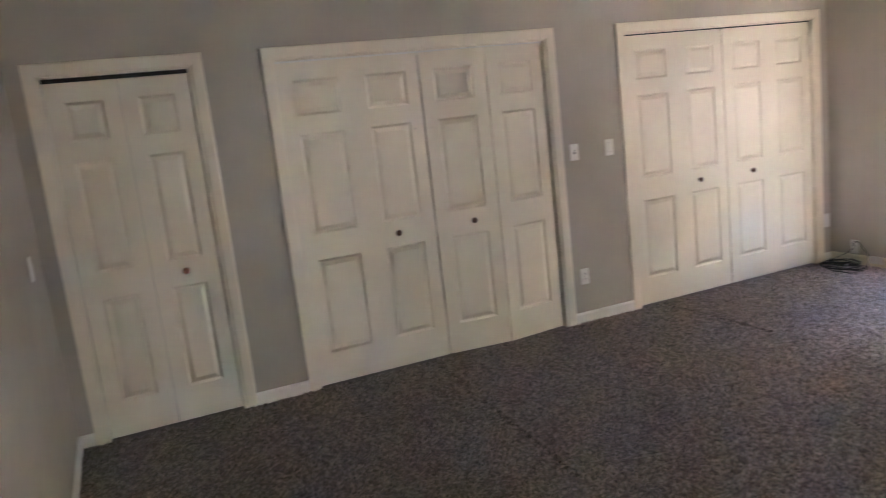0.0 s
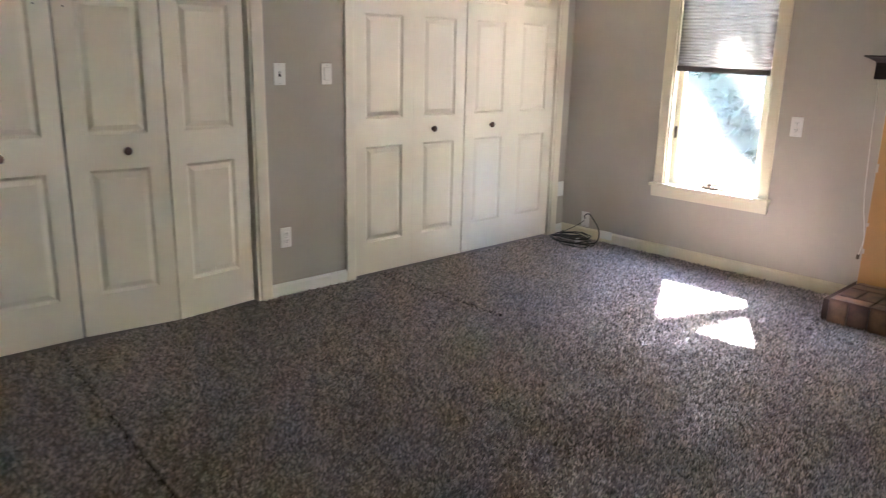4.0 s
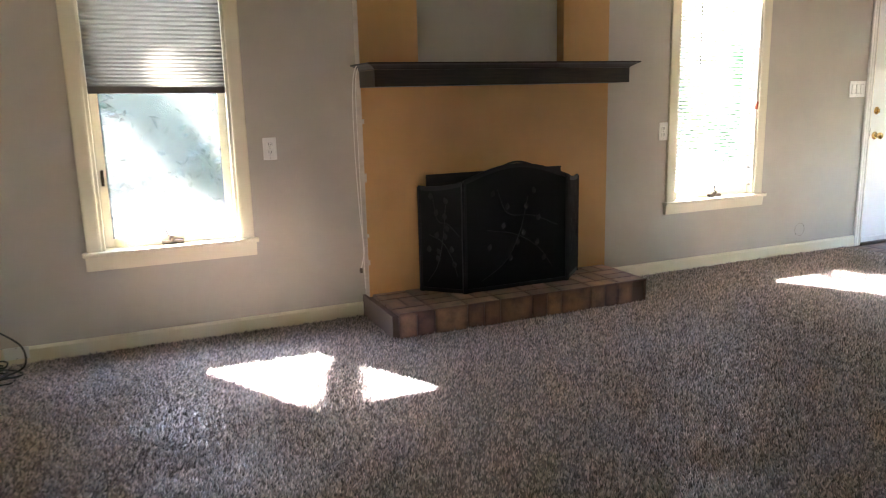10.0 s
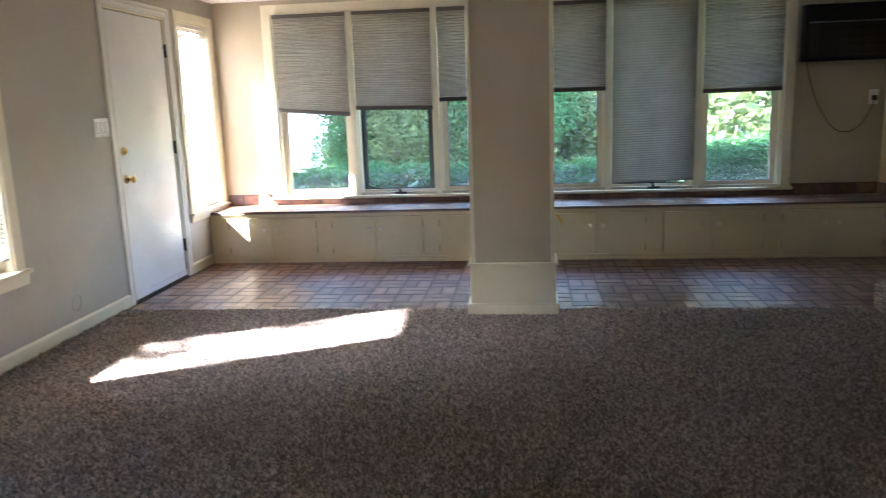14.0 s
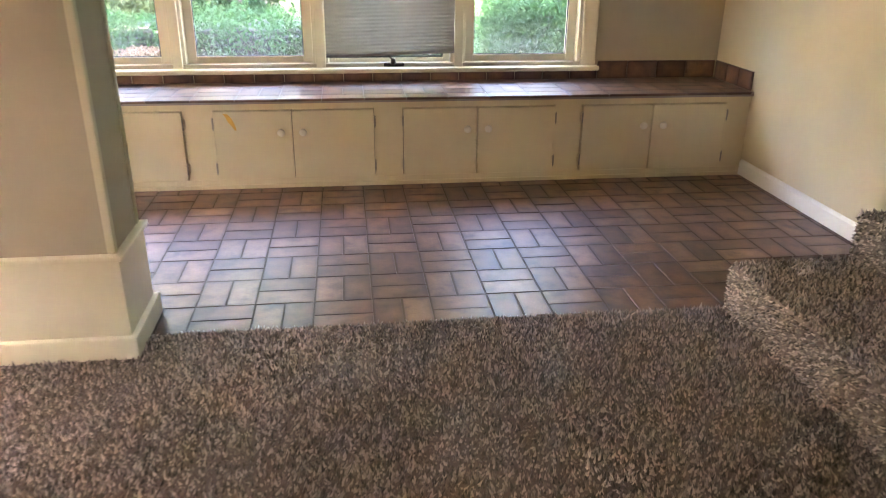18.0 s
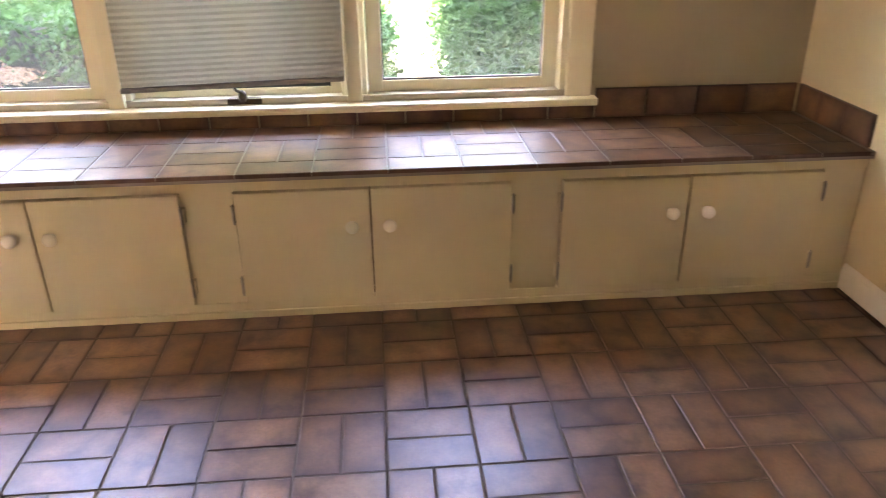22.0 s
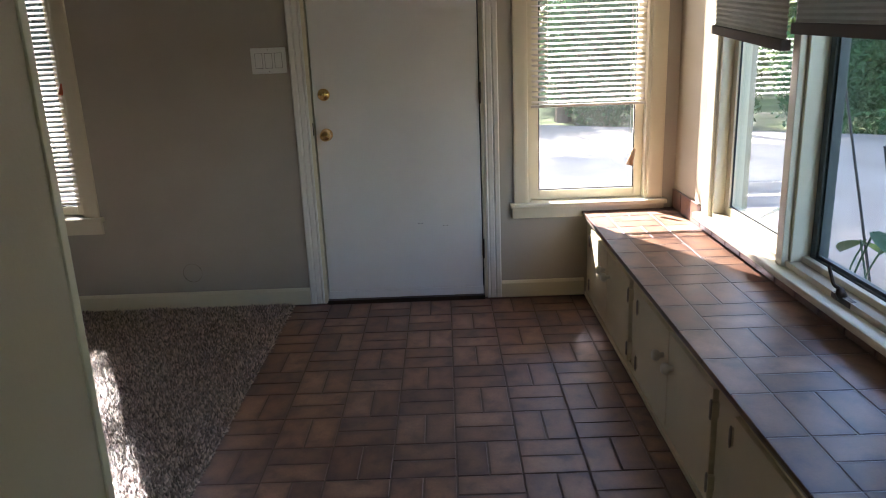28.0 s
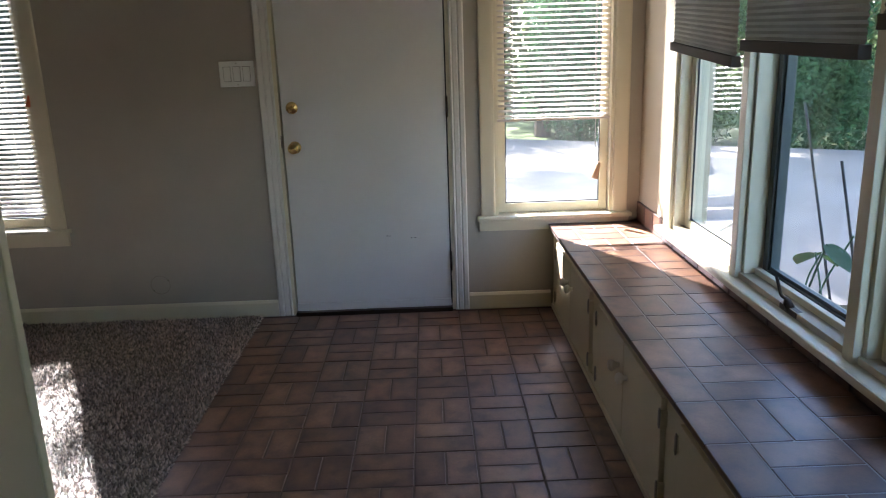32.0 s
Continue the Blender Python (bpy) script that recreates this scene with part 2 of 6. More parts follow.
def slat_material():
    m = mat("white_venetian_slat", (0.62, 0.57, 0.51), 0.4, 0, 0.4)
    n, l, b = nodes_of(m)
    tr = n.new("ShaderNodeBsdfTranslucent")
    tr.inputs["Color"].default_value = (0.80, 0.70, 0.60, 1)
    mx = n.new("ShaderNodeMixShader")
    mx.inputs[0].default_value = 0.07
    l.new(b.outputs[0], mx.inputs[1])
    l.new(tr.outputs[0], mx.inputs[2])
    l.new(mx.outputs[0], n["Material Output"].inputs["Surface"])
    return m


SLAT = slat_material()


def glass_material(name, dust):
    """Clear glass with a film of dust that glows where the sun strikes it."""
    m = bpy.data.materials.new(name)
    m.use_nodes = True
    n, l = m.node_tree.nodes, m.node_tree.links
    n.remove(n["Principled BSDF"])
    t, g, mx, f = n.new("ShaderNodeBsdfTransparent"), n.new("ShaderNodeBsdfGlossy"), n.new("ShaderNodeMixShader"), n.new("ShaderNodeLayerWeight")
    t.inputs["Color"].default_value = (0.96, 0.98, 0.98, 1)
    g.inputs["Roughness"].default_value = 0.02
    pw, sc = n.new("ShaderNodeMath"), n.new("ShaderNodeMath")
    pw.operation, sc.operation = "POWER", "MULTIPLY_ADD"
    pw.inputs[1].default_value = 5.0
    sc.inputs[1].default_value, sc.inputs[2].default_value = 0.55, 0.03
    l.new(f.outputs["Facing"], pw.inputs[0])
    l.new(pw.outputs[0], sc.inputs[0])
    l.new(sc.outputs[0], mx.inputs[0])
    l.new(t.outputs[0], mx.inputs[1])
    l.new(g.outputs[0], mx.inputs[2])
    film, dm = n.new("ShaderNodeBsdfTranslucent"), n.new("ShaderNodeMixShader")
    film.inputs["Color"].default_value = (0.80, 0.80, 0.78, 1)
    tc, nz, mr = n.new("ShaderNodeTexCoord"), n.new("ShaderNodeTexNoise"), n.new("ShaderNodeMapRange")
    nz.inputs["Scale"].default_value, nz.inputs["Detail"].default_value = 7.0, 5.0
    mr.inputs["From Min"].default_value, mr.inputs["From Max"].default_value = 0.3, 0.7
    mr.inputs["To Min"].default_value, mr.inputs["To Max"].default_value = dust * 0.6, dust * 1.4
    l.new(tc.outputs["Object"], nz.inputs["Vector"])
    l.new(nz.outputs["Fac"], mr.inputs["Value"])
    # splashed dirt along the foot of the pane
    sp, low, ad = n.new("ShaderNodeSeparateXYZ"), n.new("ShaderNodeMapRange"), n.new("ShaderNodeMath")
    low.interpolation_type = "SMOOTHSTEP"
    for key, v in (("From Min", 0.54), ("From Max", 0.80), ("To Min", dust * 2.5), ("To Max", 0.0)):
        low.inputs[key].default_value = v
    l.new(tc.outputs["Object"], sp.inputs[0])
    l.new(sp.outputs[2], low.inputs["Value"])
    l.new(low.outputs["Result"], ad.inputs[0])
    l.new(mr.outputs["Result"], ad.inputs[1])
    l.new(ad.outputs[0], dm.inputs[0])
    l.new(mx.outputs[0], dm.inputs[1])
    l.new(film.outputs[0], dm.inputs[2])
    l.new(dm.outputs[0], n["Material Output"].inputs["Surface"])
    return m


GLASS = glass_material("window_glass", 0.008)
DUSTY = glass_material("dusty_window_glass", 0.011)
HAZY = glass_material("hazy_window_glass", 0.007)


def leaf_material(name, dark, light, through=(0.22, 0.36, 0.06), share=0.22):
    m = mat(name, light, 0.7, 0, 0.25)
    n, l, b = nodes_of(m)
    geo = n.new("ShaderNodeNewGeometry")
    colour_in(m, ramp(m, geo.outputs["Random Per Island"], [(0.0, dark), (1.0, light)]))
    tr = n.new("ShaderNodeBsdfTranslucent")
    tr.inputs["Color"].default_value = (*through, 1)
    mx = n.new("ShaderNodeMixShader")
    mx.inputs[0].default_value = share
    l.new(b.outputs[0], mx.inputs[1])
    l.new(tr.outputs[0], mx.inputs[2])
    l.new(mx.outputs[0], n["Material Output"].inputs["Surface"])
    return m


HEDGELEAF = leaf_material("hedge_leaf", (0.016, 0.062, 0.022), (0.050, 0.135, 0.042), (0.07, 0.20, 0.05))
# copy of the hedge leaf with shade put into its colour
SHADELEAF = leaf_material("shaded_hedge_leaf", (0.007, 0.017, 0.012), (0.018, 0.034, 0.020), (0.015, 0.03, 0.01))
# near-black colour stands for the shade inside hedges and bush
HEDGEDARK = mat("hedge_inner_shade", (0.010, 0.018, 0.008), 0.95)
DRYLEAF = leaf_material("dry_brown_leaf", (0.28, 0.18, 0.11), (0.44, 0.31, 0.21), (0.3, 0.18, 0.09))
PALEGROUT = paint("pale_counter_grout", (0.33, 0.29, 0.28), 0.85, 0.5, 0.12, 60)
DARKSASH = paint("dark_teal_sash", (0.055, 0.072, 0.072), 0.45, 0.1, 0.05, 40)
TREELEAF = leaf_material("tree_leaf", (0.055, 0.085, 0.034), (0.130, 0.175, 0.062), (0.24, 0.29, 0.12), 0.30)
BROADLEAF = leaf_material("broad_green_leaf", (0.030, 0.078, 0.048), (0.055, 0.120, 0.058), (0.10, 0.20, 0.04))
MULCH = paint("bark_mulch", (0.17, 0.105, 0.075), 0.95, 0.9, 0.25, 40)
SEAMSHADE = mat("carpet_seam_shade", (0.03, 0.024, 0.02), 0.95)
HAIRLINE = mat("cut_line_in_plaster", (0.25, 0.22, 0.19), 0.8)
BARK = paint("grey_bark", (0.12, 0.09, 0.07), 0.9, 0.8, 0.2, 14)
LAWN = paint("sunlit_lawn", (0.105, 0.130, 0.045), 0.95, 0.8, 0.25, 30)
CONCRETE = paint("pale_concrete", (0.30, 0.252, 0.205), 0.9, 0.5, 0.12, 20)
SIDING = paint("pale_siding", (0.70, 0.69, 0.66), 0.6, 0.1, 0.05, 20)

# ---- building helpers ----
def mesh_of(name, bm, material, smooth=False):
    me = bpy.data.meshes.new(name)
    bmesh.ops.recalc_face_normals(bm, faces=bm.faces[:])
    bm.to_mesh(me)
    bm.free()
    me.materials.append(material)
    if smooth:
        me.polygons.foreach_set("use_smooth", [True] * len(me.polygons))
    return me


def part(name, bm, material, parent=None, label="", smooth=False):
    ob = new(name, mesh_of(name, bm, material, smooth))
    if parent:
        ob.parent = parent
        ob.matrix_parent_inverse = parent.matrix_world.inverted()
    return tagged(ob, label)


def thing(name, at, label, category, group="", kind=""):
    ob = new(name)
    ob.empty_display_size = 0.1
    ob.location = at
    ob.matrix_world = Matrix.Translation(at)
    return tagged(ob, label, category, group, kind)


def box(x0, y0, z0, x1, y1, z1, bevel=0.0, bm=None, seg=2):
    bm = bm or bmesh.new()
    vs = [bm.verts.new(c) for c in ((x0, y0, z0), (x1, y0, z0), (x1, y1, z0), (x0, y1, z0), (x0, y0, z1), (x1, y0, z1), (x1, y1, z1), (x0, y1, z1))]
    fs = [bm.faces.new([vs[k] for k in q]) for q in ((3, 2, 1, 0), (4, 5, 6, 7), (0, 1, 5, 4), (1, 2, 6, 5), (2, 3, 7, 6), (3, 0, 4, 7))]
    if bevel:
        es = {e for f in fs for e in f.edges}
        bmesh.ops.bevel(bm, geom=list(es), offset=bevel, segments=seg, affect="EDGES", profile=0.6)
    return bm


def moved(bm, m):
    bmesh.ops.transform(bm, matrix=m, verts=bm.verts[:])
    return bm


def lathe(profile, n=20, bm=None):
    """Turned about z: profile of (radius, z)."""
    bm = bm or bmesh.new()
    rings = []
    for r, z in profile:
        if r < 1e-6:
            rings.append([bm.verts.new((0, 0, z))])
        else:
            rings.append([bm.verts.new((r * math.cos(2 * math.pi * k / n), r * math.sin(2 * math.pi * k / n), z)) for k in range(n)])
    for a, b in zip(rings, rings[1:]):
        for k in range(n):
            q = [a[k % len(a)], a[(k + 1) % n % len(a)], b[(k + 1) % n % len(b)], b[k % len(b)]]
            q = list(dict.fromkeys(q))
            if len(q) > 2:
                bm.faces.new(q)
    return bm


def tube(points, r, n=8, bm=None, taper=1.0):
    """A round tube through the points."""
    bm = bm or bmesh.new()
    pts = [Vector(p) for p in points]
    rings, side = [], None
    for k, p in enumerate(pts):
        d = (pts[min(k + 1, len(pts) - 1)] - pts[max(k - 1, 0)]).normalized()
        if side is None:
            side = d.orthogonal().normalized()
        side = (side - d * side.dot(d)).normalized()
        up = d.cross(side)
        rr = r * (1 + (taper - 1) * k / (len(pts) - 1))
        rings.append([bm.verts.new(p + rr * (math.cos(a) * side + math.sin(a) * up)) for a in (2 * math.pi * j / n for j in range(n))])
    for a, b in zip(rings, rings[1:]):
        for j in range(n):
            bm.faces.new((a[j], a[(j + 1) % n], b[(j + 1) % n], b[j]))
    bm.faces.new(rings[0][::-1])
    bm.faces.new(rings[-1])
    return bm


def curve_pts(ctrl, steps=10):
    """Catmull-Rom points through ctrl."""
    c = [Vector(p) for p in ctrl]
    c = [2 * c[0] - c[1]] + c + [2 * c[-1] - c[-2]]
    out = []
    for a, b, d, e in zip(c, c[1:], c[2:], c[3:]):
        for k in range(steps):
            t = k / steps
            out.append(0.5 * ((2 * b) + (d - a) * t + (2 * a - 5 * b + 4 * d - e) * t * t + (3 * b - a - 3 * d + e) * t ** 3))
    out.append(c[-2])
    return out


def extrude_profile(profile, a, b, axis):
    """A profile of (u, z) swept along axis 'x' or 'y' from a to b; u is the other level axis."""
    bm = bmesh.new()
    ends = []
    for s in (a, b):
        ends.append([bm.verts.new((s, u, z) if axis == "x" else (u, s, z)) for u, z in profile])
    n = len(profile)
    for k in range(n):
        bm.faces.new((ends[0][k], ends[0][(k + 1) % n], ends[1][(k + 1) % n], ends[1][k]))
    bm.faces.new(ends[0][::-1])
    bm.faces.new(ends[1])
    return bm


def wall(name, axis, face, back, u0, u1, z0, z1, openings, material, label):
    """A thick wall with rectangular openings (u0, u1, z0, z1) through it. axis 'x': runs along x, its face at y=face."""
    us = sorted({u0, u1, *[v for o in openings for v in o[:2]]})
    zs = sorted({z0, z1, *[v for o in openings for v in o[2:]]})
    bm, cache = bmesh.new(), {}

    def v(d, i, j):
        k = (d, i, j)
        if k not in cache:
            dep = face if d == 0 else back
            cache[k] = bm.verts.new((us[i], dep, zs[j]) if axis == "x" else (dep, us[i], zs[j]))
        return cache[k]

    def solid(i, j):
        if not (0 <= i < len(us) - 1 and 0 <= j < len(zs) - 1):
            return False
        cu, cz = (us[i] + us[i + 1]) / 2, (zs[j] + zs[j + 1]) / 2
        return not any(o[0] < cu < o[1] and o[2] < cz < o[3] for o in openings)

    for i in range(len(us) - 1):
        for j in range(len(zs) - 1):
            if not solid(i, j):
                continue
            for d in (0, 1):
                bm.faces.new((v(d, i, j), v(d, i + 1, j), v(d, i + 1, j + 1), v(d, i, j + 1)))
            for di, dj, p, q in ((-1, 0, (i, j), (i, j + 1)), (1, 0, (i + 1, j), (i + 1, j + 1)), (0, -1, (i, j), (i + 1, j)), (0, 1, (i, j + 1), (i + 1, j + 1))):
                if not solid(i + di, j + dj):
                    bm.faces.new((v(0, *p), v(0, *q), v(1, *q), v(1, *p)))
    ob = part(name, bm, material)
    return tagged(ob, label, "wall", kind="structure")

# ---- plan, in metres ----
X_W, X_WN = 0.0, -0.335         # the west wall south and north of the stairs
X_E, Y_N, Y_S = 5.60, 5.235, -2.84
Z_C, Z_P = 2.46, 2.205          # main ceiling, ceiling of the window bay
Y_T = -0.915                    # where carpet meets tile
COL = (2.715, 3.247, -1.075, -0.785)
CLOSETS = ((-0.184, 0.587), (1.050, 2.907), (3.560, 5.441))   # clear openings
HEAD = 2.035
WIN1, WIN2, WIN3 = (3.696, 4.369), (0.078, 0.797), (-2.705, -2.122)
DOOR = (-1.912, -1.075)
# WHEAD2 is raised out of view to lengthen the sun patch of window 2
DHEAD, WHEAD, WHEAD2 = 1.992, 2.00, 2.15
LITES = [5.075, 4.385, 3.658, 2.929, 2.200, 1.470, 0.795]      # centres of the mullions of the window band
BAND_SILL, BAND_HEAD = 0.532, 2.085
STEP1, STEP2 = 0.83, 0.41                        # faces of the two lowest risers
Y_ST0, Y_ST1 = -0.905, 1.45                      # sides of the stairs

# ---- floors ----
tagged(part("floor", box(X_WN - 0.2, Y_S - 0.1, -0.20, X_E + 0.15, Y_N + 0.75, -0.022), GROUT), "brown grouted slab under carpet and tile", "floor", kind="structure")
carpet_base = tagged(part("carpet_floor", box(X_WN, Y_T, -0.022, X_E, Y_N + 0.62, 0.0), CARPET), "brown speckled wall-to-wall carpet with a raised seam", "carpet", kind="structure")
X_J = 2.61                       # a joint of the weave that splits the tile floor
tile_floors = [tagged(part(f"tile_floor_{k + 1}", box(a, Y_S, -0.022, b, Y_T, -0.0076), GROUT), "terracotta basket-weave tile floor with dark grout", "tile floor", kind="structure") for k, (a, b) in enumerate(((X_W, X_J), (X_J, X_E)))]

# ---- walls ----
wall("wall_north", "x", Y_N, Y_N + 0.12, X_WN - 0.15, X_E + 0.15, -0.02, Z_C, [(a, b, -0.02, HEAD) for a, b in CLOSETS], WALL, "greige painted wall with three closet openings")
wall("wall_east", "y", X_E, X_E + 0.15, Y_S - 0.15, Y_N + 0.75, -0.02, Z_C,
     [(*WIN1, 0.50, WHEAD), (*WIN2, 0.47, WHEAD2), (*WIN3, 0.46, WHEAD), (*DOOR, -0.02, DHEAD)], WALL, "greige painted wall with windows, door and fireplace")
wall("wall_south", "x", Y_S, Y_S - 0.15, X_W - 0.15, X_E + 0.15, -0.02, Z_C, [(LITES[6], LITES[0], BAND_SILL, BAND_HEAD)], BEIGE_WALL, "beige painted wall round a band of windows")
wall("wall_west_bay", "y", X_W, X_W - 0.15, Y_S - 0.15, Y_ST0 - 0.095, -0.02, Z_C, [], CREAM_WALL, "cream painted wall at the end of the bench")
wall("wall_west", "y", X_WN, X_WN - 0.12, Y_ST1, Y_N + 0.75, -0.02, Z_C, [], WALL, "greige painted wall beside the closets")
wall("wall_over_stairs", "y", X_WN, X_WN - 0.12, Y_ST0 - 0.095, Y_ST1, 2.25, Z_C, [], WALL, "greige wall over the stair opening")
wall("wall_closet_back", "x", Y_N + 0.62, Y_N + 0.72, X_WN - 0.15, X_E + 0.15, -0.02, Z_C, [], WALL, "plain back wall of the closets")
for k, (a, b) in enumerate(((0.72, 0.96), (3.06, 3.46))):
    tagged(part(f"wall_closet_{k + 1}", box(a, Y_N + 0.12, -0.02, b, Y_N + 0.62, Z_C), WALL), "partition between two closets", "wall", kind="structure")
# the stairwell beyond the opening
wall("wall_stair_south", "x", Y_ST0 - 0.095, Y_ST0 - 0.195, X_WN - 2.6, X_WN, -0.02, 4.4, [], WALL, "greige side wall of the stairwell")
wall("wall_stair_north", "x", Y_ST1, Y_ST1 + 0.10, X_WN - 2.6, X_WN, -0.02, 4.4, [], WALL, "greige side wall of the stairwell")
wall("wall_stair_end", "y", X_WN - 2.6, X_WN - 2.7, Y_ST0 - 0.2, Y_ST1 + 0.2, -0.02, 4.4, [], WALL, "end wall of the stairwell")
tagged(part("ceiling_stair", box(X_WN - 2.6, Y_ST0 - 0.095, 4.4, X_WN, Y_ST1, 4.5), CEIL), "stairwell ceiling", "ceiling", kind="structure")
tagged(part("wall_stair_upper", box(X_WN - 0.12, Y_ST0 - 0.095, Z_C, X_WN - 0.004, Y_ST1, 4.5), WALL), "wall above the stair opening", "wall", kind="structure")
tagged(part("ceiling_main", box(X_WN - 0.12, COL[3], Z_C, X_E + 0.15, Y_N + 0.75, Z_C + 0.1), CEIL), "plain white ceiling", "ceiling", kind="structure")
tagged(part("ceiling_bay", box(X_W, Y_S, Z_P, X_E, COL[3], Z_C + 0.1), CEIL), "lower white ceiling over the window bay", "ceiling", kind="structure")

# ---- stairs ----
stairs = thing("stairs", (STEP1, Y_ST0, 0.0), "carpeted stairs rising through a wall opening", "stairs", kind="structure")
steps = [(STEP1, 0.168), (STEP2, 0.330)] + [(STEP2 - 0.28 * k, 0.330 + 0.175 * k) for k in range(1, 8)]
for k, (x, z) in enumerate(steps):
    back = steps[k + 1][0] - 0.02 if k + 1 < len(steps) else X_WN - 2.6
    part("step", box(back, Y_ST0, 0.001 if k == 0 else steps[k - 1][1] - 0.02, x, Y_ST1 - 0.005, z, 0.022, seg=3), CARPET, stairs)

# ---- column ----
column = thing("column", ((COL[0] + COL[1]) / 2, (COL[2] + COL[3]) / 2, 0), "beige square column with cream corner trim and plinth", "column", kind="structure")
cx0, cx1, cy0, cy1 = COL
part("shaft", box(cx0 + 0.018, cy0 + 0.018, 0.0, cx1 - 0.018, cy1 - 0.018, Z_P + 0.01), BEIGE_WALL, column)
part("plinth", box(cx0 + 0.006, cy0 + 0.006, 0.0, cx1 - 0.006, cy1 - 0.006, 0.310, 0.003), TRIM, column, "cream painted plinth")
part("plinth_base", box(cx0 - 0.012, cy0 - 0.012, 0.0, cx1 + 0.012, cy1 + 0.012, 0.072, 0.006), TRIM, column)
part("plinth_cap", box(cx0 - 0.008, cy0 - 0.008, 0.310, cx1 + 0.008, cy1 + 0.008, 0.326, 0.005), TRIM, column)
for x, sx in ((cx0, 1), (cx1, -1)):
    for y, sy in ((cy0, 1), (cy1, -1)):
        part("corner_bead", box(min(x + sx * 0.013, x + sx * 0.037), min(y + sy * 0.013, y + sy * 0.037), 0.326, max(x + sx * 0.013, x + sx * 0.037), max(y + sy * 0.013, y + sy * 0.037), Z_P, 0.004), TRIM, column)


# ---- baseboards ----
def baseboard(axis, fixed, a, b, out, h=0.085, material=TRIM, z=0.0):
    """A moulded board on the wall at fixed, standing out towards +-."""
    t = 0.013
    prof = [(fixed, z), (fixed + out * t, z), (fixed + out * t, z + h - 0.014), (fixed + out * (t - 0.006), z + h - 0.004), (fixed + out * 0.003, z + h), (fixed, z + h)]
    ob = part("baseboard", extrude_profile(prof, a, b, axis), material)
    return tagged(ob, "painted moulded baseboard along the wall", "baseboard", kind="structure")


CASE = 0.068
edges = [X_WN] + [v for a, b in CLOSETS for v in (a - CASE, b + CASE)] + [X_E]
for a, b in zip(edges[0::2], edges[1::2]):
    if b - a > 0.02:
        baseboard("x", Y_N, a, b, -1, 0.080, WHITEBASE)
baseboard("y", X_E, 3.02, Y_N, -1)
baseboard("y", X_E, DOOR[1] + 0.071, 1.41, -1)
baseboard("y", X_E, -2.40, DOOR[0] - 0.071, -1)
baseboard("y", X_W, -2.40, Y_ST0 - 0.095, 1, 0.080, WHITEBASE)
baseboard("y", X_WN, Y_ST1, Y_N, 1, 0.080, WHITEBASE)


# ---- casings ----
def casing_profile(w, t=0.016, fluted=False):
    if not fluted:
        return [(0.0, 0.0), (0.0, t * 0.55), (0.005, t * 0.75), (0.016, t * 0.85), (w - 0.012, t), (w - 0.003, t * 0.95), (w, t * 0.75), (w, 0.0)]
    return [(0.0, 0.0), (0.0, t * 0.65), (0.007, t * 0.85), (0.013, t * 0.40), (0.019, t * 0.70), (w * 0.52, t * 0.75), (w * 0.58, t * 0.45), (w * 0.68, t * 0.95), (w - 0.006, t), (w, t * 0.75), (w, 0.0)]


def casing(parent, axis, wall_at, out, u0, u1, z0, z1, w=CASE, fluted=False, material=TRIM):
    """Mitred moulded casing round an opening on the wall's face: two legs and a head."""
    prof = casing_profile(w, 0.016, fluted)

    def place(u, d, z):
        return (u, wall_at + out * d, z) if axis == "x" else (wall_at + out * d, u, z)

    for name, path in (("casing_leg", ((u0, z0, -1, 0), (u0, z1, -1, 1))), ("casing_leg", ((u1, z0, 1, 0), (u1, z1, 1, 1))), ("casing_head", ((u0, z1, -1, 1), (u1, z1, 1, 1)))):
        bm = bmesh.new()
        rows = [[bm.verts.new(place(u + du * p, d, z + dz * p)) for p, d in prof] for u, z, du, dz in path]
        n = len(prof)
        for k in range(n):
            bm.faces.new((rows[0][k], rows[0][(k + 1) % n], rows[1][(k + 1) % n], rows[1][k]))
        bm.faces.new(rows[0][::-1])
        bm.faces.new(rows[1])
        part(name, bm, material, parent)


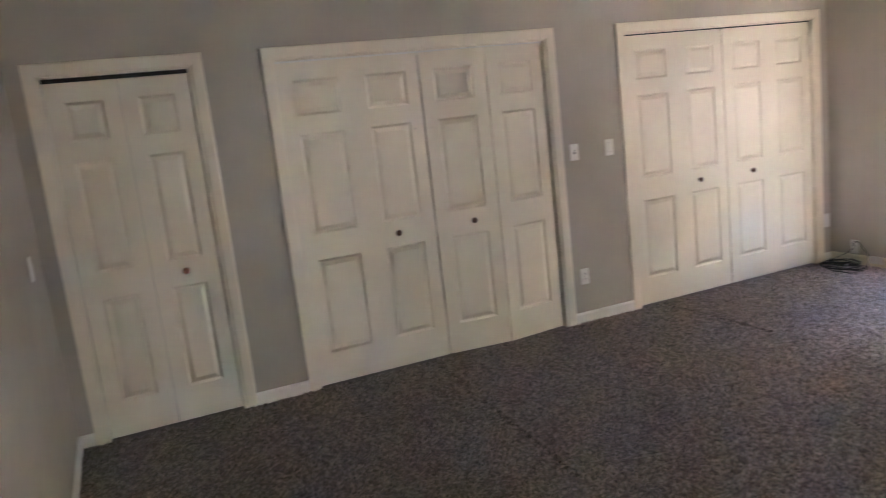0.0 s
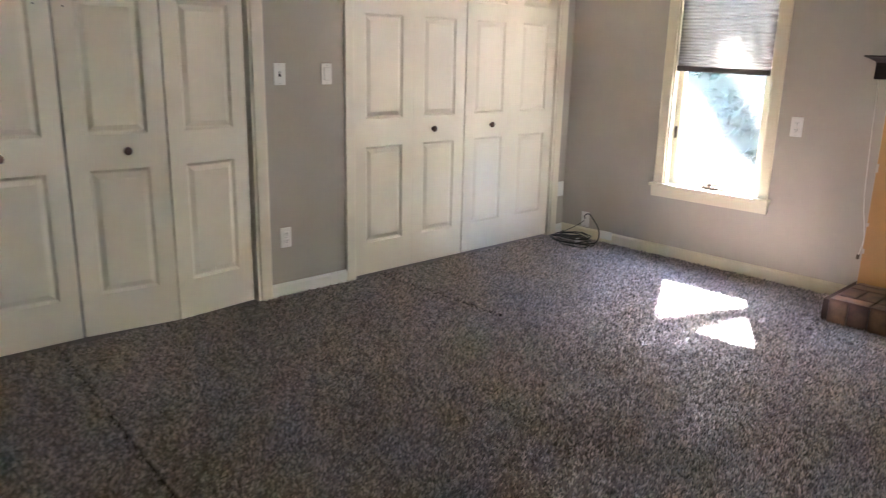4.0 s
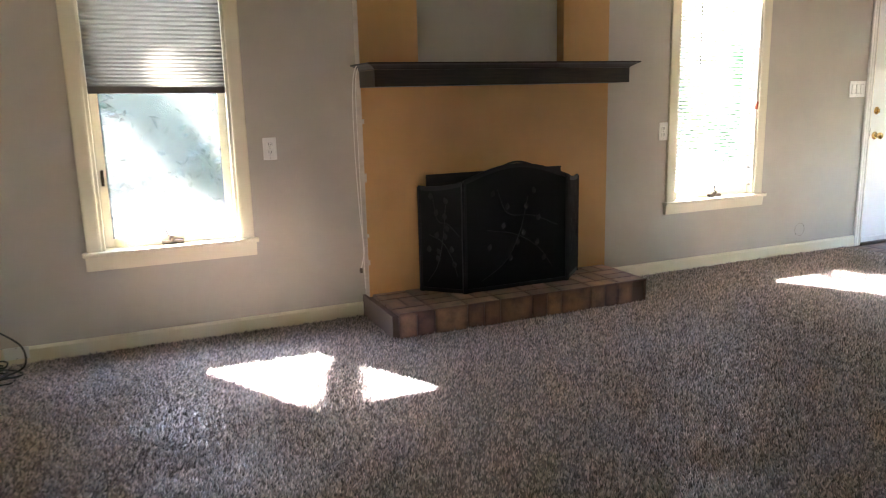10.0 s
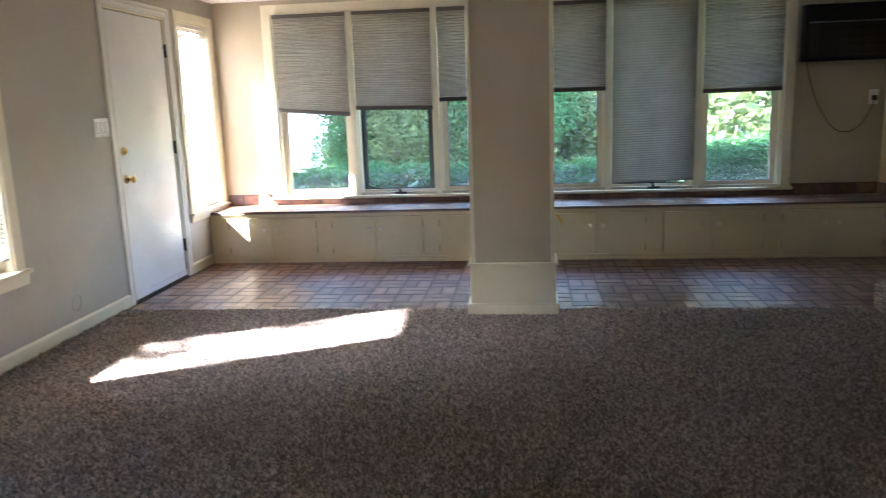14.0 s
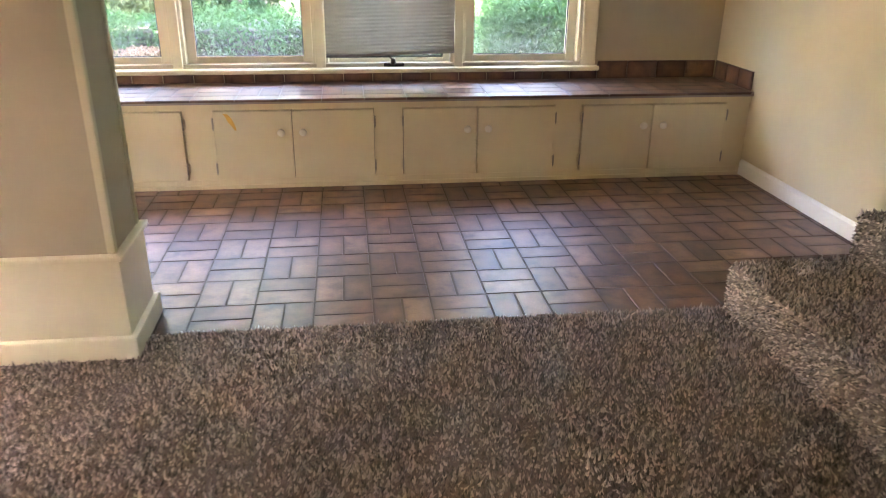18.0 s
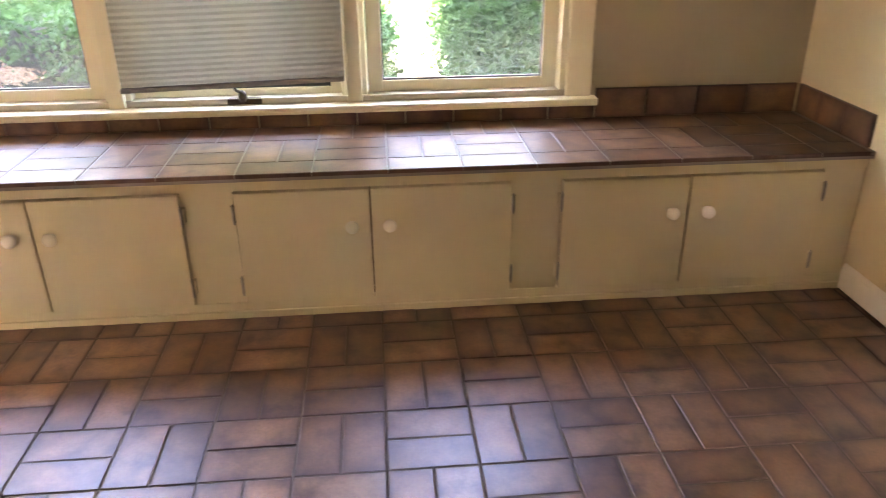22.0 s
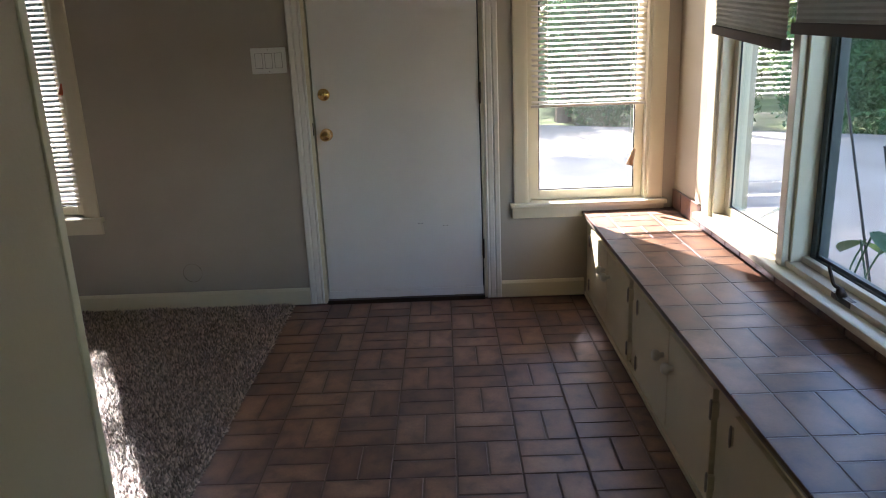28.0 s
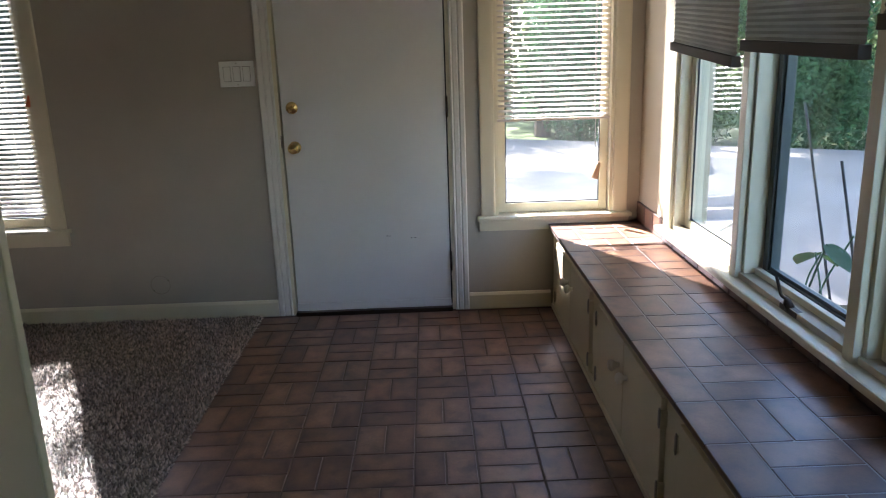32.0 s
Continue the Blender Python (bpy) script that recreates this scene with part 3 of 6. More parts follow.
# ---- closets: bifold doors ----
def leaf_mesh(w, h=1.985, t=0.032):
    """One bifold leaf, from (0, 0, 0) to (w, t, h), its moulded face at y=0 looking to -y: three raised panels."""
    bm = bmesh.new()
    mx = 0.085
    panels = [(mx, w - mx, h - 0.315, h - 0.105), (mx, w - mx, h - 1.035, h - 0.425), (mx, w - mx, 0.20, 0.80)]
    us = sorted({0, w, mx, w - mx})
    zs = sorted({0, h, *[v for p in panels for v in p[2:]]})
    cache = {}

    def v(x, z):
        if (x, z) not in cache:
            cache[(x, z)] = bm.verts.new((x, 0, z))
        return cache[(x, z)]

    for a, b in zip(us, us[1:]):
        for c, d in zip(zs, zs[1:]):
            if any(p[0] <= a and b <= p[1] and p[2] <= c and d <= p[3] for p in panels):
                continue
            bm.faces.new((v(a, c), v(b, c), v(b, d), v(a, d)))
    for x0, x1, z0, z1 in panels:
        ring = [v(x0, z0), v(x1, z0), v(x1, z1), v(x0, z1)]
        for inset, dep in ((0.004, 0.004), (0.013, 0.0125), (0.019, 0.0125), (0.041, 0.002), (0.044, 0.0018)):
            nxt = [bm.verts.new((x, dep, z)) for x, z in ((x0 + inset, z0 + inset), (x1 - inset, z0 + inset), (x1 - inset, z1 - inset), (x0 + inset, z1 - inset))]
            for k in range(4):
                bm.faces.new((ring[k], ring[(k + 1) % 4], nxt[(k + 1) % 4], nxt[k]))
            ring = nxt
        bm.faces.new(ring)
    back = [bm.verts.new(c) for c in ((0, t, 0), (w, t, 0), (w, t, h), (0, t, h))]
    bm.faces.new(back[::-1])
    rim = lambda pts: [v(*p) for p in pts]
    bm.faces.new(rim([(u, 0) for u in us]) + [back[1], back[0]])
    bm.faces.new(rim([(u, h) for u in us])[::-1] + [back[3], back[2]])
    bm.faces.new(rim([(0, z) for z in zs])[::-1] + [back[0], back[3]])
    bm.faces.new(rim([(w, z) for z in zs]) + [back[2], back[1]])
    return bm


def round_knob(r=0.020, depth=0.032):
    """A turned knob that stands out towards -y from its origin."""
    bm = lathe([(0, 0), (r * 0.55, 0), (r * 0.45, depth * 0.3), (r * 0.95, depth * 0.55), (r, depth * 0.75), (r * 0.75, depth * 0.96), (0, depth)], 18)
    return moved(bm, Matrix.Rotation(radians(90), 4, "X"))


def closet(n, a, b, leaves, knobs, fold, gap_top):
    """Casing, jambs and bifold leaves of one closet; fold: how far the joint of the second pair stands out."""
    c = thing(f"closet_door_{n}", ((a + b) / 2, Y_N, 0), "", "", kind="structure")
    tagged(c, {1: "narrow cream six-panel bifold closet door, closed", 2: "wide cream bifold closet doors, one pair slightly ajar", 3: "wide cream bifold closet doors lit by daylight, closed"}[n], "closet door")
    casing(c, "x", Y_N, -1, a, b, 0.0, HEAD, CASE, False, DOORPAINT)
    for x0, x1 in ((a, a + 0.012), (b - 0.012, b)):
        part("jamb", box(x0, Y_N, 0.0, x1, Y_N + 0.12, HEAD), DOORPAINT, c)
    part("head_jamb", box(a + 0.012, Y_N, HEAD - 0.012, b - 0.012, Y_N + 0.12, HEAD), DOORPAINT, c)
    # track colour paints the head gap: dark shade, bright light on closet 2
    part("track", box(a + 0.014, Y_N + 0.028, HEAD - 0.034, b - 0.014, Y_N + 0.058, HEAD - 0.013), SLOT if n != 2 else PLASTIC, c)
    x0, x1 = a + 0.016, b - (0.026 if fold else 0.016)
    w = (x1 - x0) / leaves
    h = HEAD - 0.022 - gap_top
    for k in range(leaves):
        gap = 0.012 if leaves == 4 and k == 1 else 0.008 if fold and k == 2 else 0.0007 if leaves == 4 and k in (0, 2) else 0.003
        bm = leaf_mesh(w - gap, h)
        out = 0.0
        xa, xb = x0 + k * w, x0 + (k + 1) * w
        ya = yb = Y_N + 0.022
        if fold and k == 2:
            yb -= fold
        if fold and k == 3:
            ya -= fold
        ang = math.atan2(yb - ya, xb - xa)
        m = Matrix.Translation((xa + 0.0015, ya, 0.012)) @ Matrix.Rotation(ang, 4, "Z")
        leaf = part("door_leaf", moved(bm, m), DOORPAINT, c)
        if k in knobs:
            kx = knobs[k] * w
            part("knob", moved(round_knob(), m @ Matrix.Translation((kx, 0, 0.885))), KNOBWOOD, leaf, "dark wooden knob", True)
    if n == 2:
        for hx, hy, hz in ((1.901, Y_N + 0.0215, 1.542), (2.018, Y_N + 0.0165, 1.537)):
            part("screw_hole", box(hx - 0.003, hy - 0.002, hz - 0.003, hx + 0.003, hy + 0.004, hz + 0.003), SLOT, c)
    return c


closet(1, *CLOSETS[0], 2, {1: 0.48}, 0.0, 0.026)
closet(2, *CLOSETS[1], 4, {1: 0.39, 2: 0.57}, 0.05, 0.014)
closet(3, *CLOSETS[2], 4, {1: 0.36, 2: 0.54}, 0.0, 0.012)

# ---- windows ----
def crank(parent, m):
    """A casement operator: base, hub and folded handle; m places it, its base on z=0, facing +y."""
    c = part("crank", moved(box(-0.055, -0.012, 0, 0.055, 0.014, 0.020, 0.006), m), BRONZE, parent, "dark bronze window crank")
    part("hub", moved(lathe([(0, 0.0), (0.015, 0.0), (0.013, 0.022), (0.007, 0.032), (0, 0.034)], 12), m @ pose(0.005, 0.004, 0.014, -25, 0, 0)), BRONZE, c, "", True)
    part("handle", moved(tube(curve_pts([(0.005, 0.012, 0.040), (0.02, 0.025, 0.050), (0.030, 0.030, 0.075), (0.045, 0.032, 0.10)], 5), 0.005, 8), m), BRONZE, c, "", True)
    return c


def sash(parent, axis, at, out, u0, u1, z0, z1, w=0.042, t=0.04, material=TRIM, glass=GLASS, inner=0.006):
    """A sash with its pane; at: the room-side face, out: +-1 towards the room."""
    f = thing_part("sash", parent)

    def bx(a, b, c, d, dep0, dep1, bev=0.0):
        lo, hi = sorted((at - out * dep0, at - out * dep1))
        return box(a, lo, c, b, hi, d, bev) if axis == "x" else box(lo, a, c, hi, b, d, bev)

    for n, (a, b, c, d) in (("stile", (u0, u0 + w, z0, z1)), ("stile", (u1 - w, u1, z0, z1)), ("rail", (u0 + w, u1 - w, z0, z0 + w * 1.1)), ("rail", (u0 + w, u1 - w, z1 - w, z1))):
        part(n, bx(a, b, c, d, 0.0, t, 0.003), material, f)
    s = inner
    part("seal", frame_ring(axis, at - out * 0.008, out, u0 + w - 0.001, u1 - w + 0.001, z0 + w * 1.1 - 0.001, z1 - w + 0.001, s), RUBBER if s < 0.01 else DARKSASH, f)
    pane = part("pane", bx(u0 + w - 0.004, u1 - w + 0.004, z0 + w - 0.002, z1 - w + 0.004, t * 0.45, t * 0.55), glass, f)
    pane.visible_shadow = False
    return f


def thing_part(name, parent):
    """An Empty inside a thing, for parts that have pieces of their own."""
    ob = new(name)
    ob.empty_display_size = 0.05
    ob.parent = parent
    ob.matrix_parent_inverse = parent.matrix_world.inverted()
    return ob


def frame_ring(axis, at, out, u0, u1, z0, z1, s):
    """A thin square ring, s wide, 6 mm deep."""
    bm = bmesh.new()
    for a, b, c, d in ((u0, u0 + s, z0, z1), (u1 - s, u1, z0, z1), (u0 + s, u1 - s, z0, z0 + s), (u0 + s, u1 - s, z1 - s, z1)):
        lo, hi = sorted((at, at - out * 0.006))
        box(a, lo, c, b, hi, d, bm=bm) if axis == "x" else box(lo, a, c, hi, b, d, bm=bm)
    return bm


def cell_shade(name, axis, at, out, u0, u1, z_top, z_bot, label, tilt=0.0, pitch=0.021, rail=0.034):
    """A pleated shade with head rail and dark bottom rail; tilt: how much lower the u1 end hangs."""
    s = thing(name, ((u0 + u1) / 2, at, z_bot) if axis == "x" else (at, (u0 + u1) / 2, z_bot), label, "window shade")

    def P(u, d, z):
        return (u, at + out * d, z) if axis == "x" else (at + out * d, u, z)

    def drop(u, z):
        f = (u - u0) / (u1 - u0) - 0.5
        return z - tilt * f * (z_top - z) / max(z_top - z_bot, 0.01)

    n = max(4, round((z_top - 0.03 - z_bot) / pitch))
    bm = bmesh.new()
    rows = []
    zs = []
    for k in range(2 * n + 1):
        # pleats close up a little towards the bottom rail
        f = k / (2 * n)
        z = (z_top - 0.025) + (z_bot + rail - 0.006 - z_top + 0.025) * (f + 0.06 * math.sin(f * math.pi) * f)
        d = (0.0042 if rail > 0.02 else 0.0020) if k % 2 else -0.0004
        rows.append([bm.verts.new(P(u, d, drop(u, z))) for u in (u0, u1)])
    for a, b in zip(rows, rows[1:]):
        bm.faces.new((a[0], a[1], b[1], b[0]))
    part("cloth", bm, SHADE if axis == "x" else THICKSHADE, s)
    for nm, z, hh, dd in (("head_rail", z_top - 0.03, 0.03, 0.016), ("bottom_rail", z_bot, rail, 0.013)):
        bm = bmesh.new()
        lo, hi = at - 0.014, at + 0.018
        b2 = box(u0, lo, z, u1, hi, z + hh, 0.003) if axis == "x" else box(lo, u0, z, hi, u1, z + hh, 0.003)
        for v in b2.verts:
            u = v.co.x if axis == "x" else v.co.y
            v.co.z = drop(u, v.co.z)
        part(nm, b2, SHADERAIL if rail > 0.02 else PALERAIL, s, ("dark bottom rail" if rail > 0.02 else "grey bottom rail") if nm == "bottom_rail" else "")
    return s


def venetian(name, at, u0, u1, z_top, z_bot, label, tilt, tassel=None, wand=None):
    """A venetian blind in an east window, hung at x=at: slats as parts."""
    s = thing(name, (at, (u0 + u1) / 2, z_bot), label, "venetian blind")
    part("head_rail", box(at - 0.014, u0, z_top - 0.028, at + 0.014, u1, z_top, 0.002), SLAT, s)
    part("bottom_rail", box(at - 0.012, u0, z_bot, at + 0.012, u1, z_bot + 0.012, 0.003), SLAT, s)
    n = int((z_top - 0.035 - z_bot - 0.016) / 0.0245)
    bm = bmesh.new()
    k5 = 4
    rows = []
    for j in range(k5 + 1):
        f = j / k5 - 0.5
        rows.append([bm.verts.new((f * 0.025, y, 0.0022 * (1 - 4 * f * f))) for y in (u0 + 0.003, u1 - 0.003)])
    for a, b in zip(rows, rows[1:]):
        bm.faces.new((a[0], a[1], b[1], b[0]))
    me = mesh_of("slat", bm, SLAT, True)
    for k in range(n):
        ob = new("slat", me)
        ob.parent = s
        ob.matrix_parent_inverse = s.matrix_world.inverted()
        ob.matrix_basis = pose(at, 0, z_bot + 0.026 + 0.0245 * k, 0, tilt + random.uniform(-2, 2), 0)
    for f in (0.14, 0.86):
        u = u0 + (u1 - u0) * f
        part("ladder_cord", box(at - 0.013, u - 0.001, z_bot + 0.012, at - 0.0115, u + 0.001, z_top - 0.02), CORDWHITE, s)
    if wand:
        part("tilt_wand", tube([(at - 0.022, wand[0], z_top - 0.03), (at - 0.026, wand[0], wand[1])], 0.003, 6), BRONZE, s, "thin dark tilt wand")
    if tassel:
        u, z, big = tassel
        part("pull_cord", tube([(at - 0.02, u, z_top - 0.03), (at - 0.022, u, z)], 0.0015, 6), CORDWHITE, s)
        part("tassel", moved(lathe([(0, 0.05 * big), (0.006 * big, 0.048 * big), (0.010 * big, 0.0), (0, -0.002)], 10), Matrix.Translation((at - 0.022, u, z - 0.035)) @ pose(0, 0, 0, 14, 0, 0)), RED if big < 1.2 else TASSELWOOD, s, "faded red cord tassel" if big < 1.2 else "pale wooden cord tassel", True)
    return s


def east_window(n, u0, u1, z0, z1, stool_z, apron, label, crank_at):
    w = thing(f"window_{n}", (X_E, (u0 + u1) / 2, z0), label, "window", kind="structure")
    casing(w, "y", X_E, -1, u0, u1, stool_z, z1, 0.072)
    for a, b in ((u0, u0 + 0.014), (u1 - 0.014, u1)):
        part("jamb", box(X_E - 0.001, a, z0, X_E + 0.10, b, z1), TRIM, w)
    part("head_jamb", box(X_E - 0.001, u0 + 0.014, z1 - 0.014, X_E + 0.10, u1 - 0.014, z1), TRIM, w)
    lip = 0.092
    part("window_sill", box(X_E - 0.045, u0 - lip, stool_z - 0.022, X_E + 0.10, u1 + lip, stool_z, 0.006), TRIM, w)
    pr = [(X_E, stool_z - 0.022), (X_E - 0.026, stool_z - 0.022), (X_E - 0.018, stool_z - apron), (X_E, stool_z - apron)]
    part("apron", extrude_profile(pr, u0 - lip + 0.012, u1 + lip - 0.012, "y"), TRIM, w)
    sash(w, "y", X_E + 0.045, -1, u0 + 0.016, u1 - 0.016, stool_z + 0.004, z1 - 0.016, 0.040, 0.04, TRIM, DUSTY if n == 1 else HAZY)
    if crank_at is None:
        return w
    part("latch", box(X_E + 0.028, u1 - 0.045, z0 + 0.34, X_E + 0.044, u1 - 0.030, z0 + 0.42, 0.003), BRONZE, w)
    crank(w, Matrix.Translation((X_E + 0.03, crank_at, stool_z + 0.001)) @ Matrix.Rotation(radians(90), 4, "Z"))
    return w


east_window(1, *WIN1, 0.50, WHEAD, 0.522, 0.095, "cream casement window beside the fireplace", (WIN1[0] + WIN1[1]) / 2)
east_window(2, *WIN2, 0.47, WHEAD2, 0.495, 0.085, "cream casement window behind venetian blind", (WIN2[0] + WIN2[1]) / 2 - 0.03)
east_window(3, *WIN3, 0.46, WHEAD, 0.486, 0.076, "cream casement window in the corner above the bench", None)
cell_shade("cell_shade", "y", X_E + 0.018, -1, WIN1[0] + 0.016, WIN1[1] - 0.016, 1.985, 1.285, "grey pleated shade half lowered in the casement window", -0.012)
venetian("venetian_blind", X_E + 0.020, WIN2[0] + 0.018, WIN2[1] - 0.018, 2.135, 0.560, "white venetian blind lowered to the sill", -28, (0.095, 1.13, 1.1), (0.618, 1.40))
venetian("venetian_blind", X_E + 0.020, WIN3[0] + 0.018, WIN3[1] - 0.018, 1.985, 0.945, "white venetian blind lowered half way", -22, (-2.615, 0.69, 1.7))

# the band of six windows over the bench
band = thing("window_4", (2.7, Y_S, BAND_SILL), "band of six cream-framed windows over the tiled bench", "window", kind="structure")
casing(band, "x", Y_S, 1, LITES[6], LITES[0], BAND_SILL - 0.02, BAND_HEAD, 0.082)
part("window_sill", box(LITES[6] - 0.10, Y_S - 0.10, BAND_SILL - 0.045, LITES[0] + 0.10, Y_S + 0.05, BAND_SILL - 0.020, 0.008), TRIM, band)
for k, x in enumerate(LITES):
    w = 0.040 if 0 < k < 6 else 0.020
    xa, xb = (x - w, x + w) if 0 < k < 6 else ((x - 0.02, x) if k == 0 else (x, x + 0.02))
    part("mullion", box(xa, Y_S - 0.12, BAND_SILL - 0.02, xb, Y_S - (0.010 if 0 < k < 6 else 0.0), BAND_HEAD, 0.003), TRIM, band)
    if 0 < k < 6:
        part("cover_strip", box(x - 0.024, Y_S - 0.010, BAND_SILL - 0.0195, x + 0.024, Y_S + 0.014, BAND_HEAD, 0.003), TRIM, band)
SHADES = (1.235, 1.25, 1.305, 1.348, 0.578, 1.298)
TILTS = (-0.055, -0.02, 0.0, 0.0, 0.02, 0.004)
for k in range(6):
    x1, x0 = LITES[k] - (0.04 if k else 0.02), LITES[k + 1] + (0.04 if k < 5 else 0.02)
    deep = k == 1
    if deep:
        part("stop", box(x0 + 0.002, Y_S - 0.066, BAND_SILL - 0.018, x1 - 0.002, Y_S - 0.046, BAND_SILL + 0.020, 0.003), TRIM, band)
    sash(band, "x", Y_S - (0.070 if deep else 0.045), 1, x0 + 0.003, x1 - 0.003, BAND_SILL - 0.016, BAND_HEAD - 0.004, 0.034 if k in (1, 4) else 0.046, 0.045, DARKSASH if deep else TRIM, GLASS, 0.012 if k in (1, 4) else 0.006)
    full = k == 4
    cell_shade("cell_shade", "x", Y_S + 0.034, 1, x0 - (0.012 if k < 5 else -0.004), x1 + (0.010 if k else -0.004), BAND_HEAD - 0.006, SHADES[k],
               "grey pleated shade lowered to the sill" if full else "grey pleated shade half lowered in the window band", TILTS[k], 0.021, 0.014 if full else 0.034)
for k in (1, 4):
    crank(band, Matrix.Translation(((LITES[k] + LITES[k + 1]) / 2 - 0.02, Y_S - 0.012, BAND_SILL - 0.0195)))

# ---- entry door ----
door = thing("door_1", (X_E, (DOOR[0] + DOOR[1]) / 2, 0), "pale grey flush entry door, closed, brass hardware", "door", kind="structure")
casing(door, "y", X_E, -1, DOOR[0], DOOR[1], 0.0, DHEAD, 0.070, True, WHITEBASE)
for a, b in ((DOOR[0], DOOR[0] + 0.016), (DOOR[1] - 0.016, DOOR[1])):
    part("jamb", box(X_E - 0.001, a, 0.0, X_E + 0.14, b, DHEAD), TRIM, door)
part("head_jamb", box(X_E - 0.001, DOOR[0] + 0.016, DHEAD - 0.016, X_E + 0.14, DOOR[1] - 0.016, DHEAD), TRIM, door)
slab = part("slab", box(X_E + 0.006, DOOR[0] + 0.023, 0.016, X_E + 0.050, DOOR[1] - 0.024, DHEAD - 0.022, 0.003), EXTDOOR, door, "pale grey painted flush slab")
part("sweep", box(X_E - 0.001, DOOR[0] + 0.022, 0.018, X_E + 0.006, DOOR[1] - 0.022, 0.058, 0.002), EXTDOOR, slab, "narrow kick strip")
# unseen dark stops, added to keep the slab gap dark and daylight out
for a, b in ((DOOR[0] + 0.016, DOOR[0] + 0.045), (DOOR[1] - 0.045, DOOR[1] - 0.016)):
    part("door_stop", box(X_E + 0.052, a, 0.012, X_E + 0.070, b, DHEAD - 0.016), RUBBER, door)
part("door_stop", box(X_E + 0.052, DOOR[0] + 0.045, DHEAD - 0.045, X_E + 0.070, DOOR[1] - 0.045, DHEAD - 0.016), RUBBER, door)
for dy, dz in ((-1.575, 0.398), (-1.591, 0.397), (-1.697, 0.384), (-1.717, 0.384)):
    part("dent", box(X_E + 0.0052, dy - 0.003, dz - 0.002, X_E + 0.0062, dy + 0.003, dz + 0.002), BRONZE, slab)
part("threshold", box(X_E - 0.012, DOOR[0] + 0.016, -0.012, X_E + 0.14, DOOR[1] - 0.016, 0.012, 0.003), BRONZE, door)
face_door = Matrix.Rotation(radians(-90), 4, "Y")
for nm, z, r in (("door_knob", 0.857, 0.027), ("deadbolt", 1.047, 0.026)):
    at = Matrix.Translation((X_E + 0.006, DOOR[1] - 0.076, z)) @ face_door
    k = part(nm, moved(lathe([(0, 0), (r * 1.12, 0), (r * 1.12, 0.004), (r * 0.9, 0.011), (0, 0.012)], 24), at), BRASS, slab, "polished brass", True)
    if nm == "door_knob":
        part("ball", moved(lathe([(0, 0.010), (0.011, 0.010), (0.010, 0.028), (0.020, 0.036), (0.0265, 0.047), (0.025, 0.058), (0.014, 0.066), (0, 0.067)], 24), at), BRASS, k, "", True)
    else:
        part("thumb_turn", moved(box(-0.016, -0.005, 0.011, 0.016, 0.005, 0.028, 0.004), at), BRASS, k)
part("strike_edge", box(X_E - 0.002, DOOR[1] - 0.016, 0.855, X_E + 0.006, DOOR[1] - 0.012, 0.915), BRONZE, door)
for z in (0.26, 1.03, 1.75):
    h = part("hinge", box(X_E - 0.006, DOOR[0] + 0.012, z - 0.045, X_E + 0.006, DOOR[0] + 0.024, z + 0.045, 0.002), BRONZE, door)
    part("hinge_pin", moved(lathe([(0, -0.052), (0.006, -0.050), (0.006, 0.050), (0, 0.052)], 10), Matrix.Translation((X_E - 0.008, DOOR[0] + 0.018, z))), BRONZE, h, "", True)

# ---- fireplace ----
CHX, CHY0, CHY1 = 5.525, 1.408, 3.012        # face and sides of the chimney breast
HEARTH_Z = 0.138
breast = thing("chimney_breast", (CHX, 2.17, 0), "ochre plastered chimney breast with a greige niche", "fireplace", kind="structure")
NICHE = (1.735, 2.675)
FIRE = (1.75, 2.65, 0.80)                    # firebox opening: sides and head
for y0, y1, z0, z1 in ((CHY0, FIRE[0], 0, 1.345), (FIRE[1], CHY1, 0, 1.345), (FIRE[0], FIRE[1], FIRE[2], 1.345)):
    part("plaster_front", box(CHX, y0, z0, X_E - 0.002, y1, z1), ORANGE, breast)
for y0, y1 in ((CHY0, NICHE[0]), (NICHE[1], CHY1)):
    part("plaster_pier", box(CHX, y0, 1.345, X_E - 0.002, y1, Z_C), ORANGE, breast)
for y, lo, hi in ((CHY1, 0.0, Z_C), (CHY0 - 0.004, 0.0, Z_C)):
    part("side_return", box(CHX + 0.004, y, lo, X_E - 0.002, y + 0.004, hi), PALEPLASTER, breast, "pale unpainted plaster side")
for z, h in ((0.31, 0.03), (0.47, 0.02), (0.78, 0.05), (1.10, 0.025)):
    part("chip", box(CHX - 0.0015, CHY1 - 0.010, z, CHX + 0.006, CHY1 + 0.0045, z + h, 0.002), PALEPLASTER, breast, "chipped plaster edge")
part("firebox", box(CHX + 0.035, FIRE[0] - 0.004, 0.0, CHX + 0.055, FIRE[1] + 0.004, FIRE[2] + 0.004), SOOT, breast, "sooty black firebox")
part("lintel_plate", box(CHX - 0.004, FIRE[0], FIRE[2] - 0.05, CHX + 0.03, FIRE[1], FIRE[2]), BLACK, breast, "black metal lintel plate")

HX, HY0, HY1 = 5.08, 1.420, 3.002
hearth = thing("hearth", (HX + 0.2, 2.16, 0), "raised hearth clad in terracotta tiles", "hearth")
part("core", box(HX + 0.012, HY0 + 0.012, 0.0, X_E - 0.003, HY1 - 0.012 + 0.045, HEARTH_Z - 0.012), GROUT, hearth)


